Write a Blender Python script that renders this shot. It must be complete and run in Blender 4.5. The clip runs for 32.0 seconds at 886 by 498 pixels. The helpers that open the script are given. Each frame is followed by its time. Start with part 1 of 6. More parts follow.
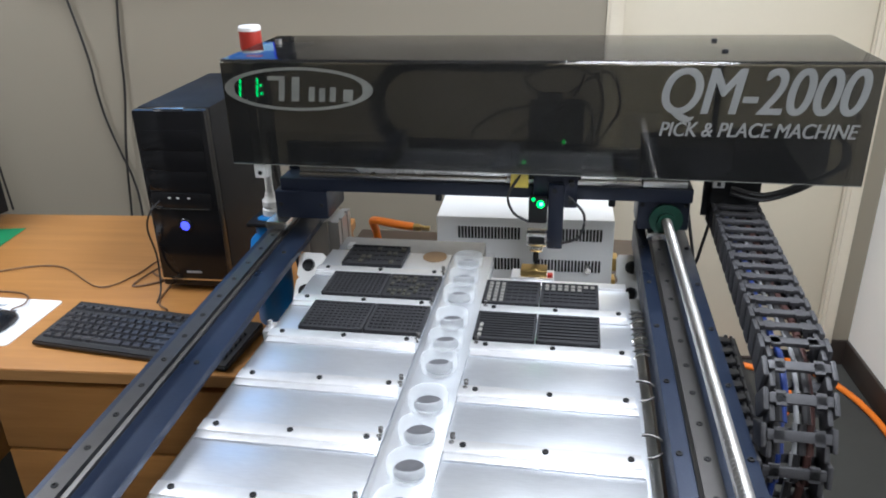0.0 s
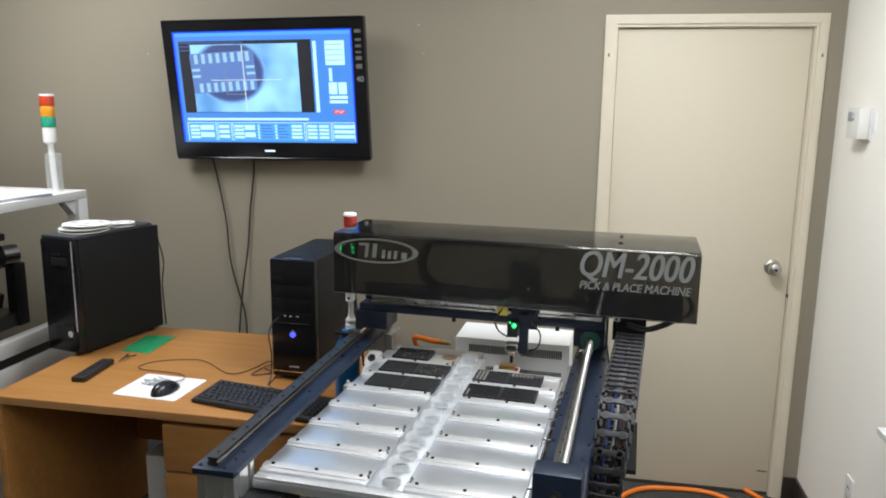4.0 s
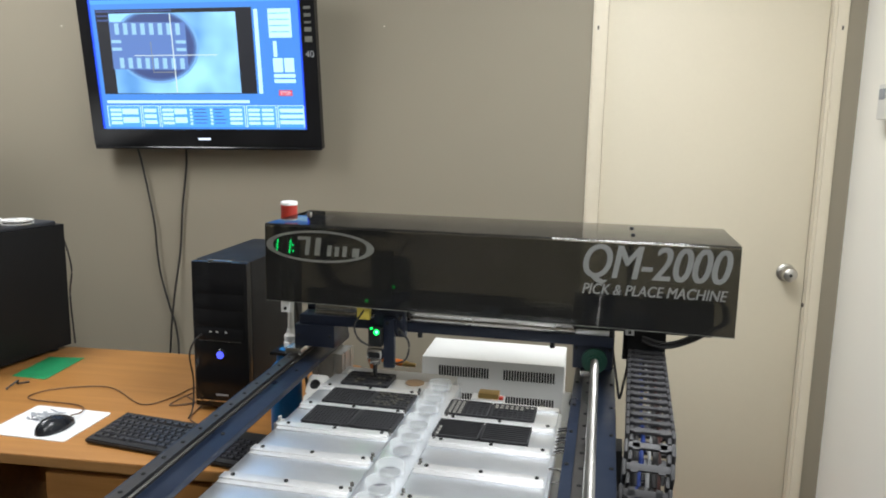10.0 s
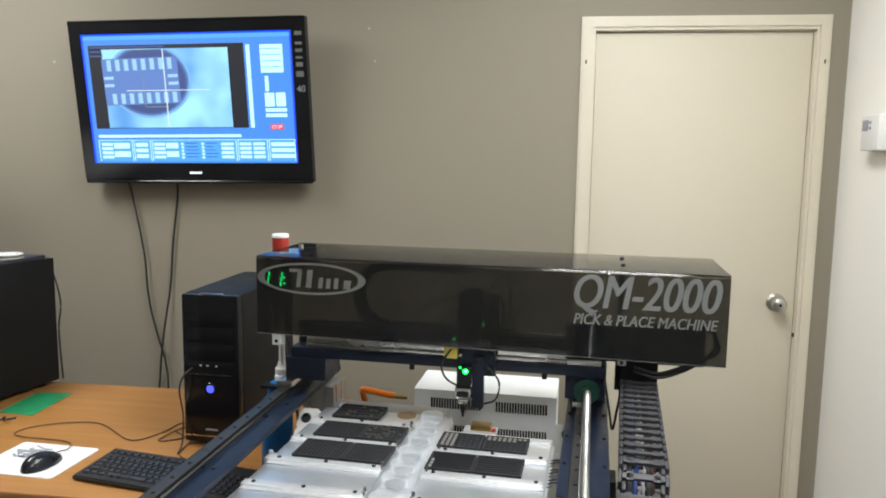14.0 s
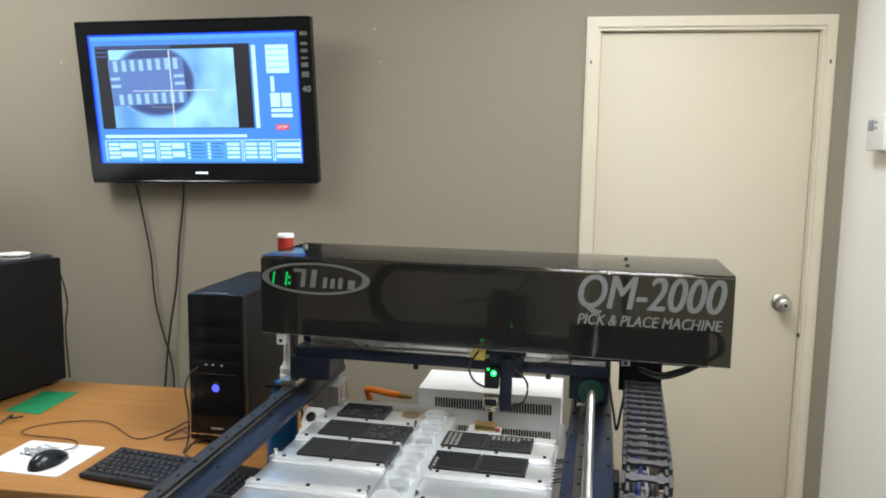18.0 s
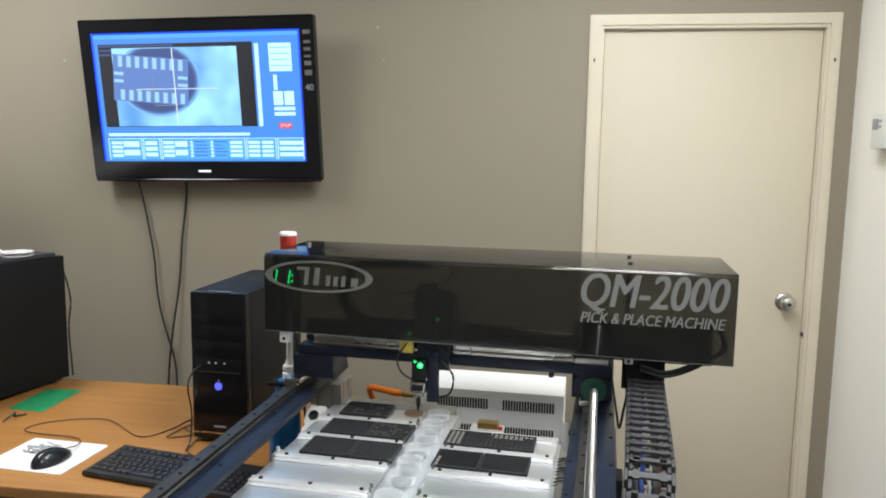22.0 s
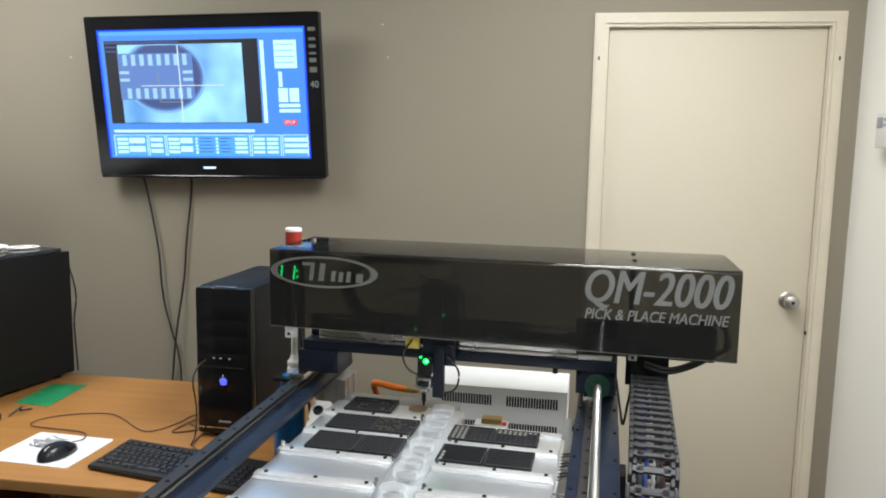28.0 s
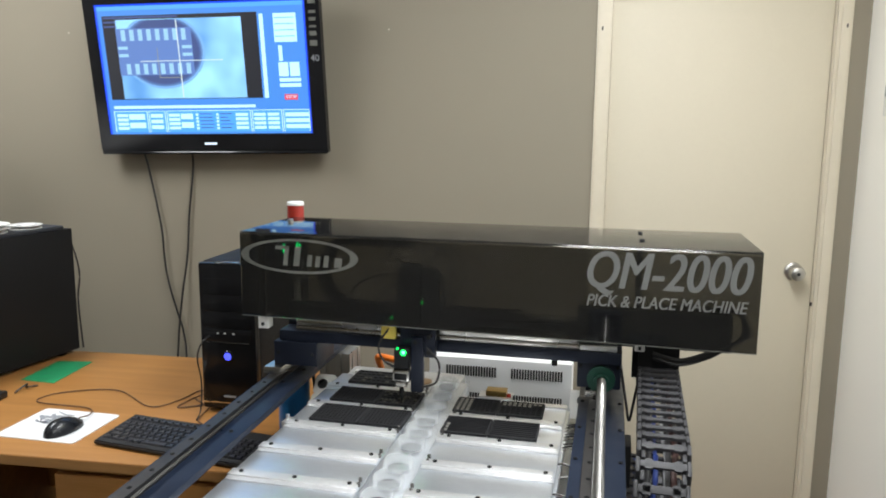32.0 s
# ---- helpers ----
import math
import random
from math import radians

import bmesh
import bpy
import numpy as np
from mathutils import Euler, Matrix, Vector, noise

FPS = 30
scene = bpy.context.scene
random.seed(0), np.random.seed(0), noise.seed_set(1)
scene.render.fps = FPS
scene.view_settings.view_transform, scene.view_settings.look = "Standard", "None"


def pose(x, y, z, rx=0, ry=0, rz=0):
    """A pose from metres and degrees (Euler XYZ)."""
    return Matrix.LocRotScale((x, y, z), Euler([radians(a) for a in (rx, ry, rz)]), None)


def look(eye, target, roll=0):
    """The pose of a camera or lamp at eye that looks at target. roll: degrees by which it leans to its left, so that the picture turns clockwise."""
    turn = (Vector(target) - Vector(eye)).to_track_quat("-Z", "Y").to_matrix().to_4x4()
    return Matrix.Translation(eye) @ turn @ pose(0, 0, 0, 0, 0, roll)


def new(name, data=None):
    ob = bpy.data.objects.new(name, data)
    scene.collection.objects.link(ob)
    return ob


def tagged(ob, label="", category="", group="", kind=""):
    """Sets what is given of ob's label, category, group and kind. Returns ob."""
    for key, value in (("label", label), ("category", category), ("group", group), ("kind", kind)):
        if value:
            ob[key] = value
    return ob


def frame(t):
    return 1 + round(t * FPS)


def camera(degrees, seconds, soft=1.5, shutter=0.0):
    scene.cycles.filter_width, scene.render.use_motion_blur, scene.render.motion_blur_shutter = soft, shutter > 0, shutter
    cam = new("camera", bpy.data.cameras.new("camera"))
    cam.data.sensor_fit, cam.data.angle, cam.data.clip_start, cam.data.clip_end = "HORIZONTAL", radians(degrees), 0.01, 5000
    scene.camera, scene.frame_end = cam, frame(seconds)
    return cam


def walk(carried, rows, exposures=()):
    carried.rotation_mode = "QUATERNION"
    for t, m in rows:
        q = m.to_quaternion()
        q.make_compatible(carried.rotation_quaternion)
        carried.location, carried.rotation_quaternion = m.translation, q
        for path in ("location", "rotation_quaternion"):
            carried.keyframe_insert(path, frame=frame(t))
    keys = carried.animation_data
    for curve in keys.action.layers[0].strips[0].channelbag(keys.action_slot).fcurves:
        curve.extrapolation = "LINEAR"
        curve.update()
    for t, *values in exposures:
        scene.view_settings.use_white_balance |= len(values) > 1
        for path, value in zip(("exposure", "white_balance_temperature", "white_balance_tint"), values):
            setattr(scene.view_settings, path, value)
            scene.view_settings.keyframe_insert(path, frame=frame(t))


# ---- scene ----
cam = camera(60.83, 32.0, 1.9)
PATH = [
    (0, -0.2743, -2.5193, 1.5582, 66.113, 1.474, 5.622),
    (0.5, -0.2206, -2.6835, 1.5489, 68.568, 2.731, 9.014),
    (1, -0.1649, -2.8752, 1.5673, 70.670, 2.088, 11.443),
    (1.5, -0.0779, -3.0436, 1.5995, 72.349, 1.168, 12.479),
    (2, -0.0233, -3.1927, 1.6477, 75.186, 0.107, 13.660),
    (2.5, -0.0099, -3.3839, 1.7187, 79.004, -0.223, 13.201),
    (3, -0.0444, -3.3676, 1.7085, 80.009, -0.196, 11.723),
    (3.5, -0.0532, -3.3612, 1.7202, 79.113, -0.432, 11.171),
    (5.5, -0.0694, -3.3728, 1.7150, 79.855, -1.119, 9.459),
    (6, -0.0847, -3.3727, 1.7009, 80.775, -0.850, 8.180),
    (6.5, -0.0912, -3.3768, 1.6958, 81.381, -0.999, 7.577),
    (7, -0.1077, -3.2602, 1.6634, 82.073, -0.798, 7.009),
    (7.5, -0.1162, -3.1920, 1.6449, 82.545, -0.812, 6.736),
    (8, -0.1172, -3.1864, 1.6473, 82.362, -1.052, 6.809),
    (8.5, -0.1353, -2.9171, 1.5777, 82.300, -0.778, 7.365),
    (9, -0.1339, -2.9135, 1.5835, 80.694, -0.780, 7.812),
    (9.5, -0.1353, -2.9075, 1.5847, 80.176, -0.790, 8.085),
    (10, -0.1309, -2.9135, 1.5837, 80.381, -1.052, 8.349),
    (10.5, -0.1337, -2.9249, 1.5867, 81.067, -1.054, 8.180),
    (11, -0.1319, -2.9235, 1.5864, 81.950, -0.918, 8.086),
    (11.5, -0.1331, -2.9187, 1.5852, 82.609, -0.948, 7.995),
    (12, -0.1331, -2.9176, 1.5851, 82.817, -0.851, 7.877),
    (12.5, -0.1328, -2.9196, 1.5838, 82.872, -0.843, 7.805),
    (13, -0.1336, -2.9248, 1.5850, 82.931, -0.917, 7.745),
    (13.5, -0.1302, -2.9238, 1.5836, 82.980, -0.901, 7.685),
    (14, -0.1307, -2.9192, 1.5816, 82.877, -0.821, 7.624),
    (14.5, -0.1313, -2.9179, 1.5831, 82.670, -0.819, 7.635),
    (16.5, -0.1315, -2.9239, 1.5844, 82.653, -0.805, 7.606),
    (17, -0.1295, -2.9240, 1.5836, 82.830, -0.737, 7.746),
    (17.5, -0.1319, -2.9226, 1.5842, 82.880, -0.977, 7.898),
    (18, -0.1278, -2.9233, 1.5815, 82.882, -0.819, 8.039),
    (18.5, -0.1304, -2.9202, 1.5833, 82.688, -0.714, 8.027),
    (19, -0.1300, -2.9225, 1.5811, 82.639, -0.779, 8.058),
    (19.5, -0.1286, -2.9213, 1.5833, 82.573, -0.704, 8.207),
    (20, -0.1274, -2.9179, 1.5815, 82.556, -0.821, 8.273),
    (20.5, -0.1280, -2.9142, 1.5822, 82.490, -0.719, 8.373),
    (21, -0.1274, -2.9160, 1.5815, 82.527, -0.863, 8.449),
    (21.5, -0.1280, -2.9185, 1.5809, 82.593, -0.819, 8.358),
    (22, -0.1273, -2.9212, 1.5806, 82.776, -0.849, 8.276),
    (22.5, -0.1293, -2.9240, 1.5821, 82.900, -1.015, 8.162),
    (23, -0.1290, -2.9217, 1.5796, 83.108, -1.126, 8.088),
    (23.5, -0.1285, -2.9235, 1.5785, 83.205, -1.320, 8.056),
    (24, -0.1305, -2.9259, 1.5796, 83.109, -1.097, 7.895),
    (24.5, -0.1308, -2.9249, 1.5811, 82.939, -1.334, 8.037),
    (25, -0.1291, -2.9142, 1.5788, 82.614, -1.266, 8.168),
    (25.5, -0.1316, -2.9144, 1.5790, 82.298, -1.380, 8.198),
    (27.5, -0.1326, -2.9341, 1.5773, 82.690, -1.256, 8.498),
    (28, -0.1308, -2.9290, 1.5756, 82.674, -1.046, 8.510),
    (28.5, -0.1306, -2.9301, 1.5752, 82.554, -1.194, 8.589),
    (29, -0.1295, -2.9331, 1.5720, 82.347, -1.007, 8.517),
    (29.5, -0.1265, -2.9318, 1.5715, 82.018, -1.037, 8.492),
    (30, -0.1268, -2.9271, 1.5725, 81.729, -1.086, 8.572),
    (30.5, -0.1294, -2.9251, 1.5738, 81.690, -0.951, 8.715),
    (31, -0.1293, -2.9263, 1.5767, 81.871, -1.243, 9.021),
    (31.5, -0.1289, -2.9280, 1.5717, 81.898, -0.880, 8.891),
    (32, -0.1309, -2.9179, 1.5624, 80.955, -0.503, 8.724),
]
# the camera's own white balance starts cooler and settles as it draws back
BALANCE = [(0.0, 0.08, 5900, 14), (1.0, -0.14, 5840, 13), (2.0, -0.04, 6070, 12), (3.0, -0.12, 6260, 12), (6.0, -0.17, 6290, 12), (8.0, -0.20, 6320, 12), (9.0, -0.08, 6370, 11), (32.0, -0.08, 6370, 11)]
walk(cam, [(t, pose(x, y, z, rx, ry, rz)) for t, x, y, z, rx, ry, rz in PATH], BALANCE)

# ---------------------------------------------------------------- light
EXPOSURE = 0.0
scene.view_settings.exposure = EXPOSURE
world = bpy.data.worlds.new("world")
scene.world = world
world.use_nodes = True
world.node_tree.nodes["Background"].inputs[0].default_value = (0.9, 0.95, 1.0, 1)
world.node_tree.nodes["Background"].inputs[1].default_value = 0.5

# ceiling troffers: x, y of the centre; their long sides run towards the door wall
TROFFERS = [(0.05, -1.42, 42.0), (0.1, -3.4, 28.0), (-2.3, -1.15, 39.0)]
CEIL = 2.72
for tx, ty, watts in TROFFERS:
    lamp = bpy.data.lights.new("troffer_lamp", "AREA")
    lamp.shape, lamp.size, lamp.size_y = "RECTANGLE", 0.5, 1.1
    lamp.energy, lamp.color = watts, (0.97, 1.0, 1.0)
    ob = new("troffer_lamp", lamp)
    ob.matrix_world = pose(tx, ty, CEIL - 0.03)
sky_lamp = bpy.data.lights.new("window_daylight", "AREA")
sky_lamp.shape, sky_lamp.size, sky_lamp.size_y = "RECTANGLE", 1.28, 1.1
sky_lamp.energy, sky_lamp.color = 5.0, (0.86, 0.94, 1.0)
ob = new("window_daylight", sky_lamp)
ob.matrix_world = look((1.10, -1.65, 1.40), (0.0, -1.65, 1.25))


# ---------------------------------------------------------------- materials
def nodes_of(m):
    m.use_nodes = True
    n = m.node_tree.nodes
    return n, m.node_tree.links, n["Principled BSDF"]


def paint(name, colour, rough=0.5, metal=0.0, vary=0.12, scale=6.0, bump=0.0, bscale=120.0, spec=0.5, coat=0.0, stretch=(1, 1, 1), wear=0.0):
    """Principled surface with variation at two scales, fine relief and uneven gloss."""
    m = bpy.data.materials.new(name)
    n, l, b = nodes_of(m)
    tc = n.new("ShaderNodeTexCoord")
    mp = n.new("ShaderNodeMapping")
    mp.inputs["Scale"].default_value = stretch
    l.new(tc.outputs["Object"], mp.inputs[0])
    big, fine = n.new("ShaderNodeTexNoise"), n.new("ShaderNodeTexNoise")
    big.inputs["Scale"].default_value, big.inputs["Detail"].default_value = scale, 4
    fine.inputs["Scale"].default_value, fine.inputs["Detail"].default_value = bscale, 3
    for q in (big, fine):
        l.new(mp.outputs[0], q.inputs["Vector"])
    mixf = n.new("ShaderNodeMath")
    mixf.operation = "MULTIPLY_ADD"
    mixf.inputs[1].default_value = 0.35
    l.new(fine.outputs["Fac"], mixf.inputs[0])
    l.new(big.outputs["Fac"], mixf.inputs[2])
    ramp = n.new("ShaderNodeMapRange")
    ramp.inputs[1].default_value, ramp.inputs[2].default_value = 0.35, 1.0
    ramp.inputs[3].default_value, ramp.inputs[4].default_value = 1 - vary, 1 + vary
    l.new(mixf.outputs[0], ramp.inputs[0])
    mul = n.new("ShaderNodeVectorMath")
    mul.operation = "SCALE"
    mul.inputs[0].default_value = colour
    l.new(ramp.outputs[0], mul.inputs["Scale"])
    l.new(mul.outputs[0], b.inputs["Base Color"])
    rr = n.new("ShaderNodeMapRange")
    rr.inputs[1].default_value, rr.inputs[2].default_value = 0.3, 0.7
    rr.inputs[3].default_value, rr.inputs[4].default_value = max(rough - 0.07 - wear, 0.02), min(rough + 0.07 + wear, 1)
    l.new(big.outputs["Fac"], rr.inputs[0])
    l.new(rr.outputs[0], b.inputs["Roughness"])
    b.inputs["Metallic"].default_value = metal
    b.inputs["Specular IOR Level"].default_value = spec
    b.inputs["Coat Weight"].default_value = coat
    if bump:
        bp = n.new("ShaderNodeBump")
        bp.inputs["Strength"].default_value, bp.inputs["Distance"].default_value = bump, 0.002
        l.new(fine.outputs["Fac"], bp.inputs["Height"])
        l.new(bp.outputs[0], b.inputs["Normal"])
    return m


def wood(name, light, dark, rough=0.35):
    m = bpy.data.materials.new(name)
    n, l, b = nodes_of(m)
    tc, mp = n.new("ShaderNodeTexCoord"), n.new("ShaderNodeMapping")
    mp.inputs["Scale"].default_value = (1.2, 16, 16)
    l.new(tc.outputs["Object"], mp.inputs[0])
    g, f = n.new("ShaderNodeTexNoise"), n.new("ShaderNodeTexNoise")
    g.inputs["Scale"].default_value, g.inputs["Detail"].default_value, g.inputs["Distortion"].default_value = 2.2, 5, 0.8
    f.inputs["Scale"].default_value, f.inputs["Detail"].default_value = 14, 4
    l.new(mp.outputs[0], g.inputs["Vector"])
    l.new(mp.outputs[0], f.inputs["Vector"])
    ad = n.new("ShaderNodeMath")
    ad.operation = "MULTIPLY_ADD"
    ad.inputs[1].default_value = 0.3
    l.new(f.outputs["Fac"], ad.inputs[0])
    l.new(g.outputs["Fac"], ad.inputs[2])
    r = n.new("ShaderNodeValToRGB")
    r.color_ramp.elements[0].position, r.color_ramp.elements[0].color = 0.45, (*dark, 1)
    r.color_ramp.elements[1].position, r.color_ramp.elements[1].color = 0.85, (*light, 1)
    l.new(ad.outputs[0], r.inputs[0])
    l.new(r.outputs[0], b.inputs["Base Color"])
    b.inputs["Roughness"].default_value = rough
    return m


def brushed(name, colour, rough, along=(1, 1, 1), metal=1.0):
    """Milled or brushed metal: streaks along one axis in gloss and relief."""
    m = bpy.data.materials.new(name)
    n, l, b = nodes_of(m)
    tc, mp = n.new("ShaderNodeTexCoord"), n.new("ShaderNodeMapping")
    mp.inputs["Scale"].default_value = along
    l.new(tc.outputs["Object"], mp.inputs[0])
    s, big = n.new("ShaderNodeTexNoise"), n.new("ShaderNodeTexNoise")
    s.inputs["Scale"].default_value, s.inputs["Detail"].default_value = 60, 4
    big.inputs["Scale"].default_value, big.inputs["Detail"].default_value = 9, 3
    l.new(mp.outputs[0], s.inputs["Vector"])
    l.new(tc.outputs["Object"], big.inputs["Vector"])
    r = n.new("ShaderNodeMapRange")
    r.inputs[3].default_value, r.inputs[4].default_value = rough - 0.08, rough + 0.1
    l.new(big.outputs["Fac"], r.inputs[0])
    l.new(r.outputs[0], b.inputs["Roughness"])
    c = n.new("ShaderNodeMapRange")
    c.inputs[3].default_value, c.inputs[4].default_value = 0.88, 1.08
    l.new(s.outputs["Fac"], c.inputs[0])
    v = n.new("ShaderNodeVectorMath")
    v.operation = "SCALE"
    v.inputs[0].default_value = colour
    l.new(c.outputs[0], v.inputs["Scale"])
    l.new(v.outputs[0], b.inputs["Base Color"])
    b.inputs["Metallic"].default_value = metal
    bp = n.new("ShaderNodeBump")
    bp.inputs["Strength"].default_value, bp.inputs["Distance"].default_value = 0.12, 0.0006
    l.new(s.outputs["Fac"], bp.inputs["Height"])
    l.new(bp.outputs[0], b.inputs["Normal"])
    return m


def glow(name, colour, strength):
    m = bpy.data.materials.new(name)
    n, l, b = nodes_of(m)
    b.inputs["Base Color"].default_value = (0.02, 0.02, 0.02, 1)
    b.inputs["Emission Color"].default_value = (*colour, 1)
    b.inputs["Emission Strength"].default_value = strength
    return m


def sheer(name, tint, gloss=0.04, ior=1.45, veil=0.0):
    """Clear or smoked plastic sheet: tinted see-through with a glossy face, and a faint diffuse veil for reflected room
    light if asked for.
    """
    m = bpy.data.materials.new(name)
    m.use_nodes = True
    n, l = m.node_tree.nodes, m.node_tree.links
    n.remove(n["Principled BSDF"])
    t, g, mx, f = n.new("ShaderNodeBsdfTransparent"), n.new("ShaderNodeBsdfGlossy"), n.new("ShaderNodeMixShader"), n.new("ShaderNodeFresnel")
    t.inputs[0].default_value = (*tint, 1)
    g.inputs["Roughness"].default_value = gloss
    f.inputs[0].default_value = ior
    l.new(f.outputs[0], mx.inputs[0])
    l.new(t.outputs[0], mx.inputs[1])
    l.new(g.outputs[0], mx.inputs[2])
    out = mx.outputs[0]
    # blotchy diffuse veil lifts the blacks in place of the room's reflections
    if veil:
        d, add = n.new("ShaderNodeBsdfDiffuse"), n.new("ShaderNodeAddShader")
        tc, ns, r = n.new("ShaderNodeTexCoord"), n.new("ShaderNodeTexNoise"), n.new("ShaderNodeMapRange")
        ns.inputs["Scale"].default_value, ns.inputs["Detail"].default_value = 7.0, 6
        l.new(tc.outputs["Object"], ns.inputs["Vector"])
        r.inputs[1].default_value, r.inputs[2].default_value, r.inputs[3].default_value, r.inputs[4].default_value = 0.3, 0.7, veil * 0.75, veil * 1.25
        l.new(ns.outputs["Fac"], r.inputs[0])
        l.new(r.outputs[0], d.inputs[0])
        l.new(out, add.inputs[0])
        l.new(d.outputs[0], add.inputs[1])
        out = add.outputs[0]
    l.new(out, n["Material Output"].inputs[0])
    return m


M = {}
M["taupe"] = paint("taupe_wall_paint", (0.265, 0.231, 0.173), 0.75, vary=0.04, scale=1.3, bump=0.25, bscale=260)
M["white_wall"] = paint("white_wall_paint", (0.92, 0.89, 0.82), 0.7, vary=0.03, scale=1.1, bump=0.25, bscale=260)
M["ceiling"] = paint("ceiling_tile", (0.75, 0.74, 0.70), 0.9, vary=0.06, scale=3, bump=0.4, bscale=90)
M["carpet"] = paint("grey_carpet", (0.060, 0.060, 0.054), 0.95, vary=0.3, scale=2.0, bump=0.9, bscale=420, spec=0.1)
M["door"] = paint("cream_door_paint", (0.59, 0.53, 0.405), 0.55, vary=0.03, scale=1.5, bump=0.1, bscale=60)
M["casing"] = paint("cream_gloss_paint", (0.64, 0.575, 0.45), 0.35, vary=0.05, scale=5, bump=0.08, bscale=40)
M["base"] = paint("dark_brown_vinyl", (0.035, 0.026, 0.021), 0.45, vary=0.15)
M["steel"] = brushed("satin_steel", (0.62, 0.60, 0.56), 0.25)
M["screw_steel"] = brushed("ground_screw_steel", (0.40, 0.39, 0.37), 0.34)
M["chrome"] = brushed("polished_steel", (0.75, 0.75, 0.74), 0.12)
M["satin"] = brushed("satin_nickel", (0.52, 0.50, 0.46), 0.42)
M["alu"] = brushed("milled_aluminium", (0.91, 0.94, 0.98), 0.31, (1, 14, 1), 0.88)
M["alu_edge"] = brushed("cut_aluminium", (0.90, 0.90, 0.90), 0.38, (1, 1, 1), 0.80)
M["grey_plate"] = brushed("bead_blasted_aluminium", (0.50, 0.49, 0.47), 0.55, (1, 1, 1), 0.6)
M["extr"] = brushed("anodised_aluminium", (0.66, 0.66, 0.64), 0.42, (8, 8, 0.6))
M["blue"] = paint("dark_blue_anodised", (0.011, 0.019, 0.040), 0.40, metal=0.35, vary=0.18, scale=9, bump=0.1, bscale=300, wear=0.06)
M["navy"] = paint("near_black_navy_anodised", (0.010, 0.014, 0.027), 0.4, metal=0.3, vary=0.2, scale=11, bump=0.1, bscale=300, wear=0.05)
M["dark_steel"] = brushed("oiled_guide_steel", (0.115, 0.11, 0.105), 0.42)
M["black"] = paint("black_plastic", (0.014, 0.014, 0.0145), 0.45, vary=0.2, scale=12, bump=0.15, bscale=500)
M["black_gloss"] = paint("gloss_black_plastic", (0.011, 0.011, 0.012), 0.14, vary=0.2, scale=4, spec=0.3)
M["black_metal"] = paint("black_powder_coat", (0.011, 0.011, 0.0115), 0.5, vary=0.2, scale=6, bump=0.3, bscale=600, spec=0.2)
M["rubber"] = paint("grained_dark_rubber", (0.030, 0.033, 0.041), 0.55, vary=0.45, scale=90, bump=0.8, bscale=260)
M["key"] = paint("keycap_black", (0.034, 0.034, 0.038), 0.30, vary=0.25, scale=40)
M["chain"] = paint("charcoal_nylon", (0.033, 0.032, 0.034), 0.55, vary=0.3, scale=20, bump=0.2, bscale=400)
M["mouse_shell"] = paint("satin_black_shell", (0.016, 0.018, 0.022), 0.22, vary=0.1, scale=20)
M["tray"] = paint("black_tray_plastic", (0.021, 0.021, 0.023), 0.65, vary=0.25, scale=30, spec=0.3)
M["tray_cell"] = paint("tray_pocket", (0.021, 0.021, 0.023), 0.7, vary=0.4, scale=60, spec=0.3)
M["olive_part"] = paint("olive_parts", (0.045, 0.042, 0.028), 0.5, vary=0.5, scale=80)
M["part_metal"] = paint("tinned_parts", (0.34, 0.33, 0.30), 0.45, metal=0.5, vary=0.5, scale=80)
M["wood"] = wood("oak_laminate", (0.42, 0.195, 0.052), (0.345, 0.152, 0.037), 0.42)
M["wood_edge"] = wood("oak_edge_banding", (0.45, 0.24, 0.085), (0.36, 0.175, 0.055), 0.45)
M["table_top"] = wood("dark_walnut_laminate", (0.055, 0.032, 0.02), (0.035, 0.02, 0.012), 0.3)
M["white_plastic"] = paint("white_plastic", (0.72, 0.71, 0.68), 0.4, vary=0.05, scale=9)
M["white_metal"] = paint("white_powder_coat", (0.70, 0.69, 0.66), 0.5, vary=0.06, scale=5, bump=0.1, bscale=300)
M["box_grey"] = paint("light_grey_enamel", (0.85, 0.85, 0.84), 0.45, vary=0.05, scale=5, bump=0.1, bscale=400)
M["slot"] = paint("dark_slot", (0.01, 0.01, 0.01), 0.9)
M["red"] = paint("red_plastic", (0.34, 0.03, 0.018), 0.3, vary=0.1)
M["yellow"] = paint("yellow_plastic", (0.62, 0.60, 0.02), 0.4, vary=0.1)
M["yellow_tape"] = paint("yellow_tape", (0.55, 0.42, 0.06), 0.5, vary=0.15)
M["orange"] = paint("orange_rubber", (0.86, 0.205, 0.014), 0.42, vary=0.12, scale=15)
M["brass"] = brushed("brass", (0.62, 0.43, 0.16), 0.3)
M["copper"] = paint("bare_copper_board", (0.30, 0.19, 0.10), 0.4, metal=0.4, vary=0.2, scale=40)
M["green_paper"] = paint("green_sheet", (0.012, 0.25, 0.09), 0.6, vary=0.3, scale=22)
M["paper"] = paint("white_paper", (0.80, 0.80, 0.80), 0.6, vary=0.03, scale=12)
M["dark_print"] = paint("dark_print", (0.07, 0.07, 0.085), 0.6, vary=0.3, scale=30)
M["print"] = paint("grey_print", (0.30, 0.31, 0.33), 0.6, vary=0.3, scale=30)
M["letter"] = paint("white_lettering", (0.205, 0.205, 0.197), 0.5, vary=0.15)
M["logo"] = paint("silver_print", (0.15, 0.15, 0.13), 0.5, vary=0.25, scale=25)
M["cable"] = paint("black_cable", (0.016, 0.015, 0.015), 0.5, vary=0.2)
M["brown_cable"] = paint("brown_cable", (0.15, 0.08, 0.04), 0.5, vary=0.2)
